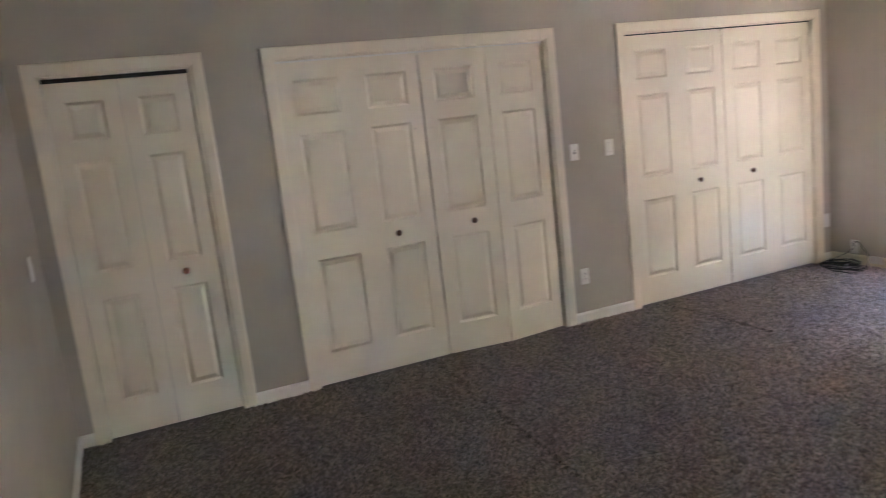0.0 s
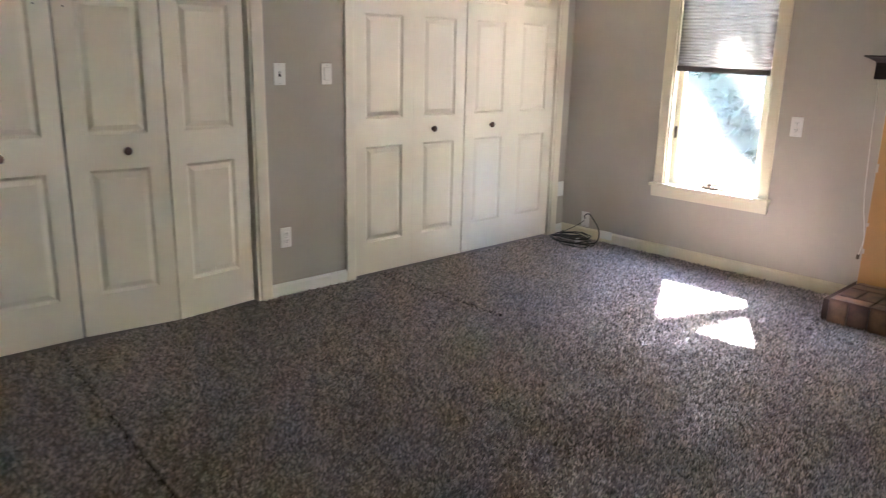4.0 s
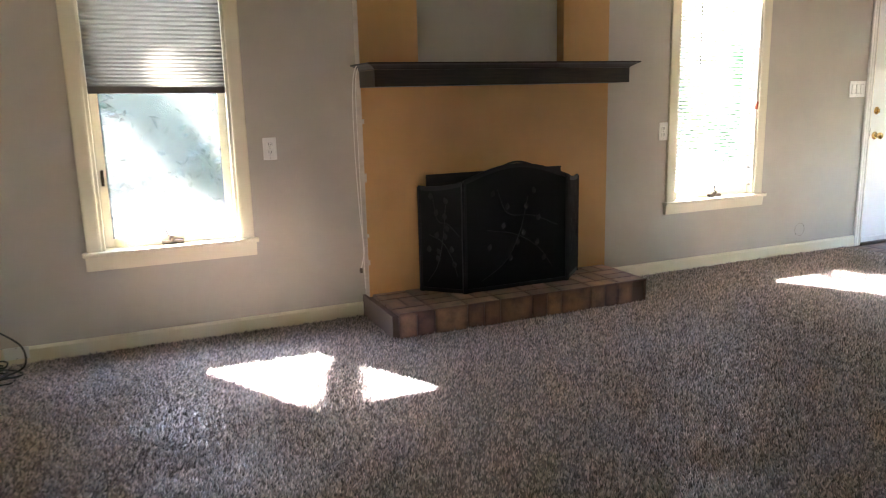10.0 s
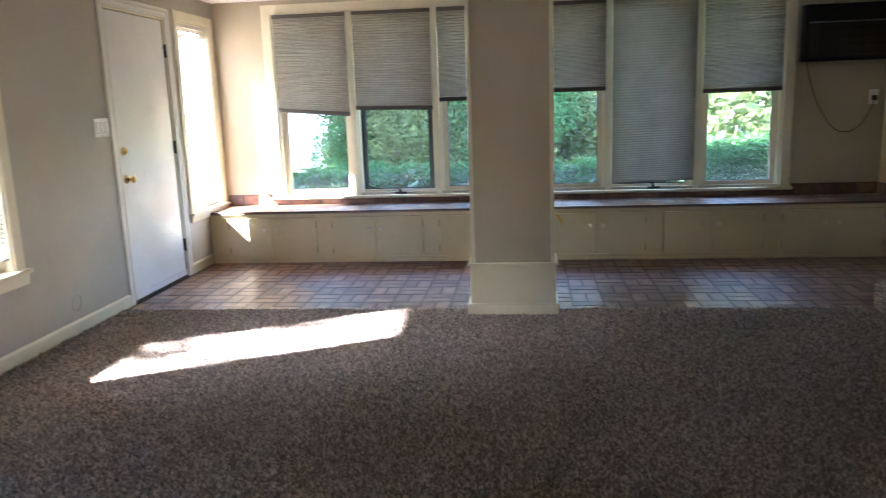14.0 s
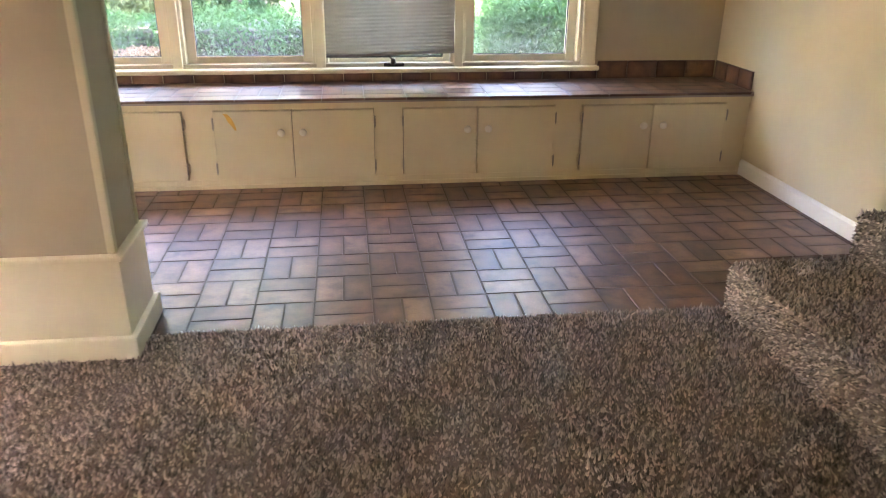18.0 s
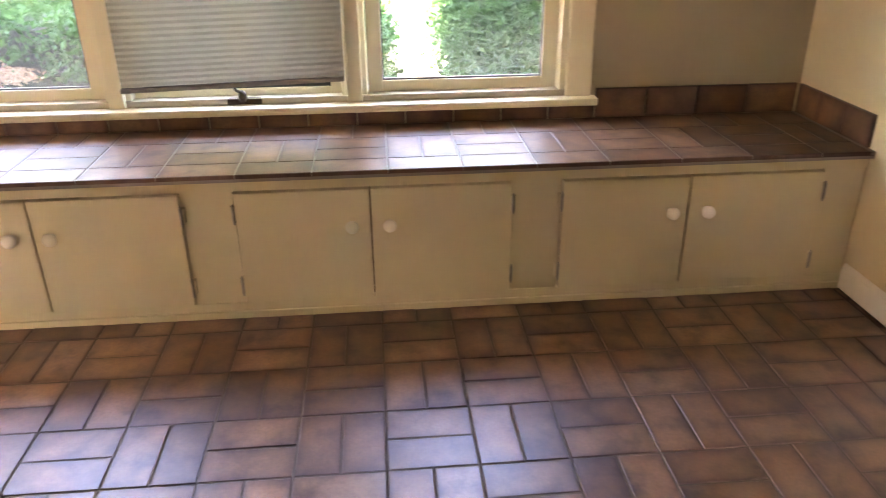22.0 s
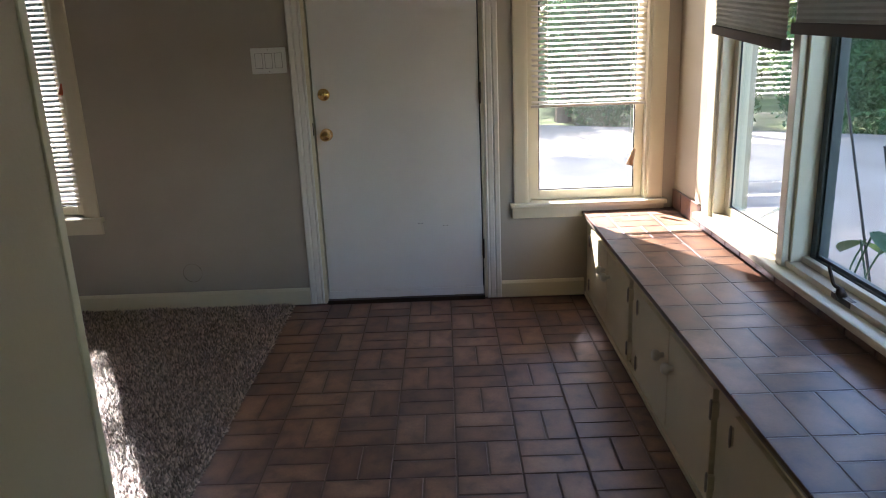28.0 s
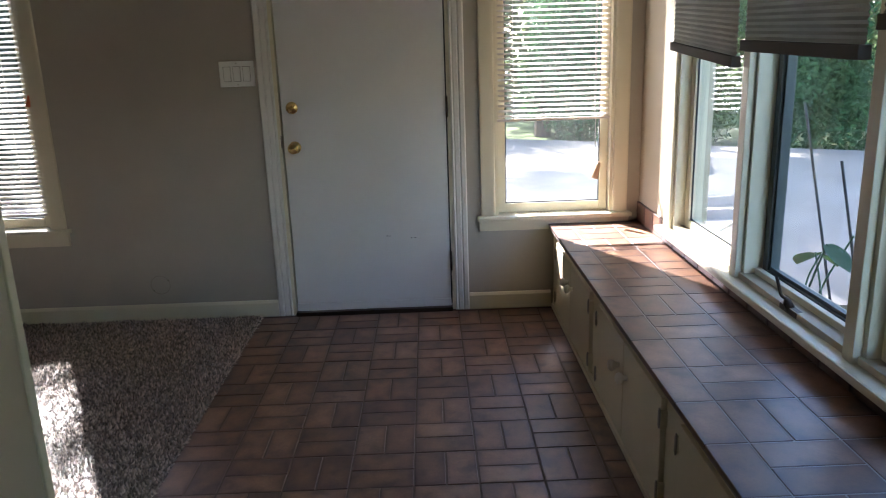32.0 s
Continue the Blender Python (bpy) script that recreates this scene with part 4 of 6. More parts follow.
def tile_mesh(w, d, t=0.012, bev=0.0018):
    """A pillow-edged tile, w x d, its middle at the origin, top at z=0."""
    bm = bmesh.new()
    rings = []
    for inset, z in ((0.0, -t), (0.0, -bev), (bev * 0.4, -bev * 0.35), (bev * 1.2, 0.0)):
        rings.append([bm.verts.new((sx * (w / 2 - inset), sy * (d / 2 - inset), z)) for sx, sy in ((-1, -1), (1, -1), (1, 1), (-1, 1))])
    for a, b in zip(rings, rings[1:]):
        for k in range(4):
            bm.faces.new((a[k], a[(k + 1) % 4], b[(k + 1) % 4], b[k]))
    bm.faces.new(rings[-1])
    return bm


MOD, GAP = 0.2032, 0.0048
TILE_ME = {}


def tile_at(parent, m, w, d):
    """A tile object of size w x d at the pose m; alike tiles share a mesh."""
    key = (round(w, 3), round(d, 3))
    if key not in TILE_ME:
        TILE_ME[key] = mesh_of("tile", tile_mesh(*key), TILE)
    ob = new("tile", TILE_ME[key])
    ob.parent = parent
    ob.matrix_parent_inverse = parent.matrix_world.inverted()
    ob.matrix_basis = m
    return ob


# hearth front: upright and level tiles in turn, as they lie
y = HY1
row = [0.100, 0.105, 0.190, 0.100, 0.100, 0.200, 0.095, 0.098, 0.195, 0.100, 0.090, 0.109]
for k, w in enumerate(row):
    tile_at(hearth, Matrix.Translation((HX, y - w / 2, HEARTH_Z / 2)) @ Matrix.Rotation(radians(-90), 4, "Y"), HEARTH_Z - 0.004, w - 0.005)
    y -= w
for sy, yy in ((-1, HY0), (1, HY1)):
    for k in range(4):
        tile_at(hearth, Matrix.Translation((HX + 0.055 + 0.105 * k, yy, HEARTH_Z / 2)) @ Matrix.Rotation(radians(-90 * sy), 4, "X"), 0.100, HEARTH_Z - 0.004)
# hearth top: a front row of long tiles, then basket weave
for k in range(8):
    tile_at(hearth, Matrix.Translation((HX + 0.05, HY0 + 0.098 + 0.1977 * k, HEARTH_Z)), 0.098, 0.191)
for k in range(8):
    for j in range(2):
        yy = HY0 + 0.098 + 0.1977 * k
        if (k + j) % 2:
            for s in (-1, 1):
                tile_at(hearth, Matrix.Translation((HX + 0.202 + 0.2 * j, yy + s * 0.049, HEARTH_Z)), 0.192, 0.092)
        else:
            for s in (-1, 1):
                tile_at(hearth, Matrix.Translation((HX + 0.202 + 0.2 * j + s * 0.05, yy, HEARTH_Z)), 0.094, 0.191)

# mantel shelf: a stepped crown under a flat top
mantel = thing("mantel_shelf", (5.4, 2.19, 1.29), "dark stained wooden mantel shelf with crown moulding", "mantel")
MX, MZ = 5.260, 1.292
part("board", box(MX, 1.448, MZ, CHX - 0.002, 3.020, MZ + 0.085, 0.004), MANTELWOOD, mantel)
crown = bmesh.new()
prof = [(0.0, 0.085), (0.004, 0.090), (0.010, 0.094), (0.026, 0.104), (0.040, 0.110), (0.046, 0.112), (0.046, 0.120)]
rings = []
for e, z in prof:
    rings.append([crown.verts.new(c) for c in ((CHX - 0.002, 1.448 - e, MZ + z), (MX - e, 1.448 - e, MZ + z), (MX - e, 3.020 + e, MZ + z), (CHX - 0.002, 3.020 + e, MZ + z))])
for a, b in zip(rings, rings[1:]):
    for k in range(3):
        crown.faces.new((a[k], a[k + 1], b[k + 1], b[k]))
crown.faces.new(rings[-1])
part("crown_moulding", crown, MANTELWOOD, mantel)

# folding fire screen
screen = thing("fire_screen", (5.28, 2.19, HEARTH_Z), "black three-panel folding fire screen with leaf scrolls", "fire screen")


def screen_panel(p0, p1, h0, h1, rise, handle=False):
    """A panel between two floor points; its top edge runs from h0 to h1, bowed by rise."""
    a, b = Vector(p0), Vector(p1)
    d = (b - a)
    w = d.length
    d.normalize()
    n = Vector((-d.y, d.x, 0)) * 0.004
    g = thing_part("screen_panel", screen)
    z0 = HEARTH_Z + 0.012
    N = 16

    def P(f, z):
        return Vector((a.x, a.y, 0)) + d * (w * f) + Vector((0, 0, z))

    def top(f):
        return HEARTH_Z + h0 + (h1 - h0) * f + rise * (math.sin(math.pi * f) if rise > 0 else -4 * f * (f - 1))

    bm = bmesh.new()
    for side in (-0.25, 0.25):
        lo = [bm.verts.new(P(k / N, z0) + n * side) for k in range(N + 1)]
        hi = [bm.verts.new(P(k / N, top(k / N) - 0.01) + n * side) for k in range(N + 1)]
        for k in range(N):
            bm.faces.new((lo[k], lo[k + 1], hi[k + 1], hi[k]))
    part("mesh", bm, MESHBLACK, g, "black wire mesh")
    rim = [P(0, z0 - 0.012)] + [P(k / N, top(k / N)) for k in range(N + 1)] + [P(1, z0 - 0.012)]
    fr = bmesh.new()
    for u, v in zip(rim, rim[1:]):
        dd = (v - u)
        ln = dd.length
        m = Matrix.Translation((u + v) / 2) @ dd.to_track_quat("X", "Z").to_matrix().to_4x4()
        moved2 = box(-ln / 2 - 0.004, -0.006, -0.012, ln / 2 + 0.004, 0.006, 0.012)
        me = bpy.data.meshes.new("t")
        moved(moved2, m).to_mesh(me)
        moved2.free()
        fr.from_mesh(me)
        bpy.data.meshes.remove(me)
    m = Matrix.Translation((P(0, z0) + P(1, z0)) / 2) @ d.to_track_quat("X", "Z").to_matrix().to_4x4()
    b2 = moved(box(-w / 2, -0.006, -0.010, w / 2, 0.006, 0.012), m)
    me = bpy.data.meshes.new("t")
    b2.to_mesh(me)
    b2.free()
    fr.from_mesh(me)
    bpy.data.meshes.remove(me)
    part("frame", fr, BLACK, g)
    rng = random.Random(int(w * 1000))
    front = Vector((-0.010, 0, 0))
    stems = [[(0.15, 0.16), (0.30, 0.36), (0.52, 0.50), (0.80, 0.56)], [(0.85, 0.10), (0.62, 0.26), (0.48, 0.52), (0.40, 0.84)], [(0.10, 0.55), (0.35, 0.66), (0.60, 0.70), (0.70, 0.92)]]
    hh = min(h0, h1)
    for st in stems:
        pts = [P(f, HEARTH_Z + z * hh) + front for f, z in st]
        part("stem", tube(curve_pts(pts, 6), 0.0022, 6), LEAFMETAL, g)
    for f, z in ((0.30, 0.36), (0.42, 0.50), (0.66, 0.53), (0.50, 0.40), (0.60, 0.28), (0.44, 0.70), (0.36, 0.86), (0.34, 0.60), (0.62, 0.72), (0.72, 0.88), (0.22, 0.24), (0.78, 0.40)):
        bm = bmesh.new()
        c = P(f + rng.uniform(-0.04, 0.04), HEARTH_Z + z * hh + rng.uniform(-0.02, 0.02)) + front
        ang = rng.uniform(-0.6, 0.6)
        pts = []
        for k in range(9):
            t = k / 8
            pts.append((0.014 * math.sin(math.pi * t) ** 0.8 * (1.25 - 0.5 * t), 0.042 * t))
        out = [(x, zz) for x, zz in pts] + [(-x, zz) for x, zz in pts[-2:0:-1]]
        ring = [bm.verts.new(c + d * (x * math.cos(ang) + zz * math.sin(ang)) + Vector((0, 0, zz * math.cos(ang) - x * math.sin(ang)))) for x, zz in out]
        mid = bm.verts.new(c + d * (0.02 * math.sin(ang)) + Vector((-0.006, 0, 0.02 * math.cos(ang))))
        for k in range(len(ring)):
            bm.faces.new((ring[k], ring[(k + 1) % len(ring)], mid))
        part("leaf", bm, LEAFMETAL, g)
    if handle:
        f0, f1 = 0.36, 0.64
        pts = [P(f, top(f) + 0.006 + 0.014 * math.sin(math.pi * (f - f0) / (f1 - f0))) for f in [f0 + (f1 - f0) * k / 12 for k in range(13)]]
        part("handle", tube(pts, 0.006, 8), BLACK, g)
    return g


SX = 5.285
screen_panel((SX, 1.860, 0), (SX, 2.520, 0), 0.63, 0.63, 0.078, True)
screen_panel((SX + 0.004, 2.532, 0), (SX + 0.19, 2.715, 0), 0.625, 0.598, -0.014)
screen_panel((SX + 0.19, 1.660, 0), (SX + 0.004, 1.848, 0), 0.598, 0.625, -0.014)

# ---- tiled bench with cabinets ----
BY, CTZ = -2.400, 0.438                     # face of the cabinet doors; top of the counter
PITCH, F0 = 0.9075, 0.525


def hinge(parent, x, z, y):
    h = part("hinge", box(x - 0.008, y - 0.016, z - 0.022, x + 0.008, y + 0.0025, z + 0.022, 0.001), CABPAINT, parent, "hinge leaf painted over in cream")
    part("hinge_barrel", moved(lathe([(0, -0.031), (0.003, -0.029), (0.002, -0.025), (0.0042, -0.023), (0.0042, 0.023), (0.002, 0.025), (0.003, 0.029), (0, 0.031)], 8), Matrix.Translation((x, y + 0.005, z))), STEEL, h, "worn steel hinge barrel", True)


for k in range(6):
    cx = F0 + PITCH * k
    x0 = cx - PITCH / 2 if k else X_W + 0.002
    x1 = cx + PITCH / 2 if k < 5 else X_E - 0.002
    cab = thing("bench_cabinet", (cx, BY - 0.15, 0), "low cream-painted bench cabinet with two flush doors" + (", yellow paint stain" if k == 2 else ""), "cabinet", "cabinets under the tiled bench")
    D0, D1 = 0.044, 0.379
    # face frame with two door holes' worth of rails and stiles, over a body
    part("body", box(x0, Y_S + 0.002, 0.0, x1, BY - 0.040, CTZ - 0.022), CABPAINT, cab)
    # brown sheet added behind the doors paints the shade in their gaps
    part("gap_sheet", box(cx - 0.3965, BY - 0.040, 0.041, cx + 0.3705, BY - 0.0355, 0.383), GAPSHADE, cab, "brown sheet behind the doors that darkens their gaps")
    part("base_board", box(x0, BY - 0.040, 0.0, x1, BY - 0.012, 0.040, 0.002), CABPAINT, cab)
    part("base_moulding", box(x0, BY - 0.014, -0.010, x1, BY - 0.004, 0.014, 0.003), CABPAINT, cab)
    part("stile", box(x0, BY - 0.040, 0.040, cx - 0.3970, BY - 0.015, 0.384), CABPAINT, cab)
    part("stile", box(cx + 0.3710, BY - 0.040, 0.040, x1, BY - 0.015, 0.384), CABPAINT, cab)
    part("top_rail", box(x0, BY - 0.040, 0.384, x1, BY - 0.008, CTZ - 0.022), CABPAINT, cab)
    for s in (-1, 1):
        outer = 0.367 if s > 0 else 0.394
        a, b = sorted((cx + s * 0.0022, cx + s * outer))
        door_part = part("cabinet_door", box(a, BY - 0.034, D0, b, BY, D1, 0.003), CABPAINT, cab)
        at = Matrix.Translation((cx + s * 0.052, BY, 0.278))
        knob_bm = moved(lathe([(0, 0), (0.009, 0), (0.0085, 0.011), (0.016, 0.016), (0.0190, 0.024), (0.0172, 0.032), (0.010, 0.037), (0, 0.038)], 18), at @ Matrix.Rotation(radians(-90), 4, "X"))
        part("knob", knob_bm, KNOBWHITE, door_part, "round white knob", True)
        hx = cx + s * (outer + 0.004)
        for z in (D0 + 0.058, D1 - 0.058):
            hinge(door_part, hx, z, BY)
        if k == 2 and s == 1:
            pts = [(0.322, 0.370), (0.300, 0.368), (0.284, 0.350), (0.272, 0.325), (0.262, 0.290), (0.270, 0.288), (0.286, 0.312), (0.301, 0.332), (0.310, 0.354)]
            bm = bmesh.new()
            v = [bm.verts.new((cx + x, BY + 0.0008, z)) for x, z in pts]
            bm.faces.new(v)
            part("stain", bm, YELLOW, door_part, "smear of yellow paint")

counter = thing("tiled_counter", (2.8, -2.58, CTZ), "low window bench surface laid with terracotta tiles", "counter")
CF = -2.385                                  # front edge of the counter
part("substrate", box(X_W + 0.002, Y_S + 0.002, CTZ - 0.022, X_E - 0.002, CF - 0.004, CTZ - 0.0013), PALEGROUT, counter)
part("nosing", box(X_W + 0.002, CF - 0.018, CTZ - 0.015, X_E - 0.002, CF - 0.004, CTZ - 0.009, 0.002), GROUT, counter, "dark nosing strip")
front_d = 0.100
for k in range(28):
    xa, xb = 5.647 - MOD * (k + 1), 5.647 - MOD * k
    xa, xb = max(xa, X_W + 0.016), min(xb, X_E - 0.004)
    if xb - xa < 0.03:
        continue
    w, xm = xb - xa, (xa + xb) / 2
    m0 = Matrix.Translation((xm, CF - front_d / 2, CTZ))
    tile_at(counter, m0, w - 0.0035, front_d - 0.002)
    y1 = CF - front_d
    if k % 2:
        for s in (-1, 1):
            tile_at(counter, Matrix.Translation((xm + s * w / 4, y1 - MOD / 2, CTZ)), w / 2 - 0.0035, MOD - 0.0035)
    else:
        for s in (-1, 1):
            tile_at(counter, Matrix.Translation((xm, y1 - MOD / 2 + s * MOD / 4, CTZ)), w - 0.0035, MOD / 2 - 0.0035)
    y2 = y1 - MOD
    rest = y2 - (Y_S + 0.004)
    if k % 2:
        tile_at(counter, Matrix.Translation((xm, y2 - rest / 2, CTZ)), w - 0.0035, rest - 0.0035)
    else:
        for s in (-1, 1):
            tile_at(counter, Matrix.Translation((xm + s * w / 4, y2 - rest / 2, CTZ)), w / 2 - 0.0035, rest - 0.0035)

# tile upstand behind the bench
upstand = thing("tile_upstand", (0.3, Y_S + 0.01, CTZ), "row of terracotta upstand tiles along the wall", "tile upstand")
US = 0.097
up_s = Matrix.Rotation(radians(-90), 4, "X")


def upstand_row(x0, x1, h):
    n = max(1, round((x1 - x0) / 0.152))
    w = (x1 - x0) / n
    for k in range(n):
        tile_at(upstand, Matrix.Translation((x0 + w * (k + 0.5), Y_S + 0.013, CTZ + h / 2)) @ up_s, w - 0.004, h - 0.003)


upstand_row(X_W + 0.014, LITES[6] - 0.10, US)
upstand_row(LITES[0] + 0.10, X_E - 0.014, US)
upstand_row(LITES[6] - 0.10, LITES[0] + 0.10, BAND_SILL - 0.048 - CTZ)
for k in range(3):
    tile_at(upstand, Matrix.Translation((X_W + 0.013, Y_S + 0.085 + 0.135 * k, CTZ + US / 2)) @ Matrix.Rotation(radians(90), 4, "Y"), US - 0.003, 0.131)

# ---- switches and outlets ----
def plate_thing(name, axis, at, out, u, z, w, h, label, category, kind_):
    """A cover plate with what is in it: 'toggle', 'rocker', 'outlet', 'triple' or 'blank'."""
    pos = (u, at, z - h / 2) if axis == "x" else (at, u, z - h / 2)
    t = thing(name, pos, label, category)
    if axis == "x":
        m = Matrix.Translation((u, at, z)) @ (Matrix.Rotation(radians(90), 4, "X") if out < 0 else Matrix.Rotation(math.pi, 4, "Z") @ Matrix.Rotation(radians(90), 4, "X"))
    else:
        m = Matrix.Translation((at, u, z)) @ Matrix.Rotation(radians(-90 if out < 0 else 90), 4, "Z") @ Matrix.Rotation(radians(90), 4, "X")
    part("plate", moved(box(-w / 2, -h / 2, 0, w / 2, h / 2, 0.006, 0.003), m), PLASTIC, t)
    if kind_ == "outlet":
        for s in (-1, 1):
            o = part("socket", moved(box(-0.017, s * 0.020 - 0.014, 0.005, 0.017, s * 0.020 + 0.014, 0.009, 0.004), m), PLASTIC, t)
            for dx in (-0.0065, 0.0065):
                part("slot", moved(box(dx - 0.0012, s * 0.020 - 0.002, 0.0085, dx + 0.0012, s * 0.020 + 0.008, 0.0095), m), SLOT, o)
            part("slot", moved(box(-0.0022, s * 0.020 - 0.010, 0.0085, 0.0022, s * 0.020 - 0.006, 0.0095), m), SLOT, o)
    elif kind_ == "toggle":
        part("surround", moved(box(-0.006, -0.013, 0.005, 0.006, 0.013, 0.0075, 0.001), m), SLOT, t)
        part("toggle", moved(box(-0.004, 0.0, 0.005, 0.004, 0.010, 0.020, 0.002), m), PLASTIC, t)
    elif kind_ == "rocker":
        part("recess", moved(box(-0.0186, -0.0346, 0.005, 0.0186, 0.0346, 0.0064), m), HAIRLINE, t)
        part("rocker", moved(box(-0.017, -0.033, 0.005, 0.017, 0.033, 0.010, 0.003), m), PLASTIC, t)
    elif kind_ == "triple":
        for dx in (-0.046, 0.0, 0.046):
            part("recess", moved(box(dx - 0.0178, -0.0348, 0.005, dx + 0.0178, 0.0348, 0.0064), m), HAIRLINE, t)
            part("rocker", moved(box(dx - 0.016, -0.033, 0.005, dx + 0.016, 0.033, 0.010, 0.003), m), PLASTIC, t)
    for s in (-1, 1):
        part("screw", moved(lathe([(0, 0.0055), (0.003, 0.0055), (0.0025, 0.0068), (0, 0.007)], 8), m @ Matrix.Translation((0, s * h * (0.0 if kind_ == "outlet" and s > 0 else 0.42), 0))), STEEL, t)
    return t


plate_thing("light_switch", "x", Y_N, -1, 3.070, 1.246, 0.070, 0.115, "white toggle switch between the closets", "light switch", "toggle")
plate_thing("light_switch", "x", Y_N, -1, 3.371, 1.246, 0.070, 0.115, "white rocker switch between the closets", "light switch", "rocker")
plate_thing("light_switch", "y", X_WN, 1, 4.70, 1.118, 0.070, 0.115, "white rocker switch on the greige wall", "light switch", "rocker")
plate_thing("wall_outlet", "x", Y_N, -1, 3.076, 0.345, 0.070, 0.115, "white double outlet between the closets", "outlet", "outlet")
plate_thing("wall_outlet", "x", Y_N, -1, 5.555, 0.36, 0.070, 0.115, "white cover plate beside the closet casing", "outlet", "blank")
plate_thing("wall_outlet", "y", X_E, -1, 3.508, 0.987, 0.072, 0.118, "white double outlet set high beside the window", "outlet", "outlet")
plate_thing("wall_outlet", "y", X_E, -1, 0.905, 0.972, 0.072, 0.118, "white outlet beside the venetian blind", "outlet", "outlet")
plate_thing("wall_outlet", "y", X_E, -1, 5.005, 0.150, 0.072, 0.115, "grey outlet low in the corner by the cables", "outlet", "blank")
plate_thing("wall_outlet", "y", X_E - 0.013, -1, 4.800, 0.062, 0.110, 0.062, "small outlet box on the baseboard", "outlet", "blank")
plate_thing("light_switch", "y", X_E, -1, -0.908, 1.214, 0.165, 0.118, "white triple switch beside the entry door", "light switch", "triple")
plate_thing("wall_outlet", "x", Y_S, 1, 0.095, 1.224, 0.075, 0.118, "white outlet feeding the air conditioner", "outlet", "outlet")

# round cover on the wall by the door
ring = lathe([(0.0485, 0), (0.0490, 0.0012), (0.0475, 0.0015), (0.0470, 0)], 40)
tagged(part("wall_ring", moved(ring, Matrix.Translation((X_E, -0.415, 0.186)) @ Matrix.Rotation(radians(-90), 4, "Y")), HAIRLINE), "faint round cut line in the painted wall", "ring")

for a in (150, -40):
    dot = lathe([(0, 0), (0.0035, 0.0004), (0, 0.0012)], 8)
    tagged(part("wall_hole", moved(dot, Matrix.Translation((X_E, -0.415 + 0.047 * math.cos(radians(a)), 0.186 + 0.047 * math.sin(radians(a)))) @ Matrix.Rotation(radians(-90), 4, "Y")), SLOT), "small dark hole on the round cut line", "hole", "holes in the round cut")

# ---- air conditioner ----
ac = thing("air_conditioner", (0.35, Y_S, 1.515), "black through-wall air conditioner with grille", "air conditioner")
AX0, AX1, AZ0, AZ1, AY = 0.006, 0.684, 1.517, 1.956, Y_S + 0.09
part("case", box(AX0, Y_S + 0.001, AZ0, AX1, AY, AZ1, 0.008), ACBLACK, ac)
part("control_strip", box(AX0 + 0.03, AY - 0.002, AZ1 - 0.145, AX1 - 0.03, AY + 0.004, AZ1 - 0.132, 0.001), ACSTRIP, ac, "thin grey trim strip")
part("louver", box(AX0 + 0.03, AY - 0.002, AZ1 - 0.115, AX1 - 0.03, AY + 0.006, AZ1 - 0.025, 0.004), ACBLACK, ac)
part("side_panel", box(AX1 - 0.125, AY - 0.002, AZ0 + 0.03, AX1 - 0.04, AY + 0.005, AZ1 - 0.155, 0.003), ACGRILLE, ac)
gx0, gx1, gz0, gz1 = AX0 + 0.03, AX1 - 0.135, AZ0 + 0.03, AZ1 - 0.155
part("grille", box(gx0, AY - 0.002, gz0, gx1, AY + 0.003, gz1, 0.002), ACGRILLE, ac)
for k in range(4):
    z = gz0 + (gz1 - gz0) * (k + 0.5) / 4
    part("grille_bar", box(gx0, AY + 0.003, z - 0.003, gx1, AY + 0.007, z + 0.003), ACBLACK, ac)
for k in range(1, 5):
    x = gx0 + (gx1 - gx0) * k / 5
    part("grille_bar", box(x - 0.002, AY + 0.0035, gz0, x + 0.002, AY + 0.0065, gz1), ACBLACK, ac)
cord = thing("power_cord", (0.3, Y_S + 0.02, 0.95), "thin brown power cord drooping from the air conditioner", "power cord")
part("cord", tube(curve_pts([(0.632, Y_S + 0.03, 1.517), (0.615, Y_S + 0.012, 1.44), (0.54, Y_S + 0.010, 1.21), (0.41, Y_S + 0.010, 1.00), (0.29, Y_S + 0.010, 0.948), (0.18, Y_S + 0.010, 1.01), (0.115, Y_S + 0.016, 1.13), (0.095, Y_S + 0.030, 1.205)], 8), 0.004, 8), TANCORD, cord, "", True)
part("plug", box(0.077, Y_S + 0.010, 1.197, 0.113, Y_S + 0.038, 1.237, 0.006), TANCORD, cord)

# ---- loose cables in the corner ----
cables = thing("cable_bundle", (5.36, 4.96, 0.0), "coiled black cables lying on carpet in the corner", "cables")
rng = random.Random(4)
for k in range(7):
    cx_, cy_ = 5.36 + rng.uniform(-0.05, 0.05), 4.96 + rng.uniform(-0.05, 0.05)
    pts = []
    a0 = rng.uniform(0, 6.28)
    rx, ry = rng.uniform(0.07, 0.12), rng.uniform(0.13, 0.19)
    turns = rng.uniform(0.7, 1.25)
    for j in range(11):
        a = a0 + turns * 2 * math.pi * j / 10
        pts.append((min(X_E - 0.03, cx_ + rx * math.cos(a)), min(Y_N - 0.05, cy_ + ry * math.sin(a)), 0.010 + 0.009 * k + rng.uniform(-0.004, 0.012)))
    part("cable", tube(curve_pts(pts, 6), 0.0042, 8), CABLE, cables, "", True)
part("cable", tube(curve_pts([(X_E - 0.008, 5.005, 0.155), (X_E - 0.05, 4.98, 0.19), (5.48, 4.89, 0.225), (5.44, 4.81, 0.19), (5.42, 4.75, 0.13), (5.40, 4.75, 0.05), (5.38, 4.83, 0.02), (5.32, 4.94, 0.015)], 8), 0.0045, 8), CABLE, cables, "", True)
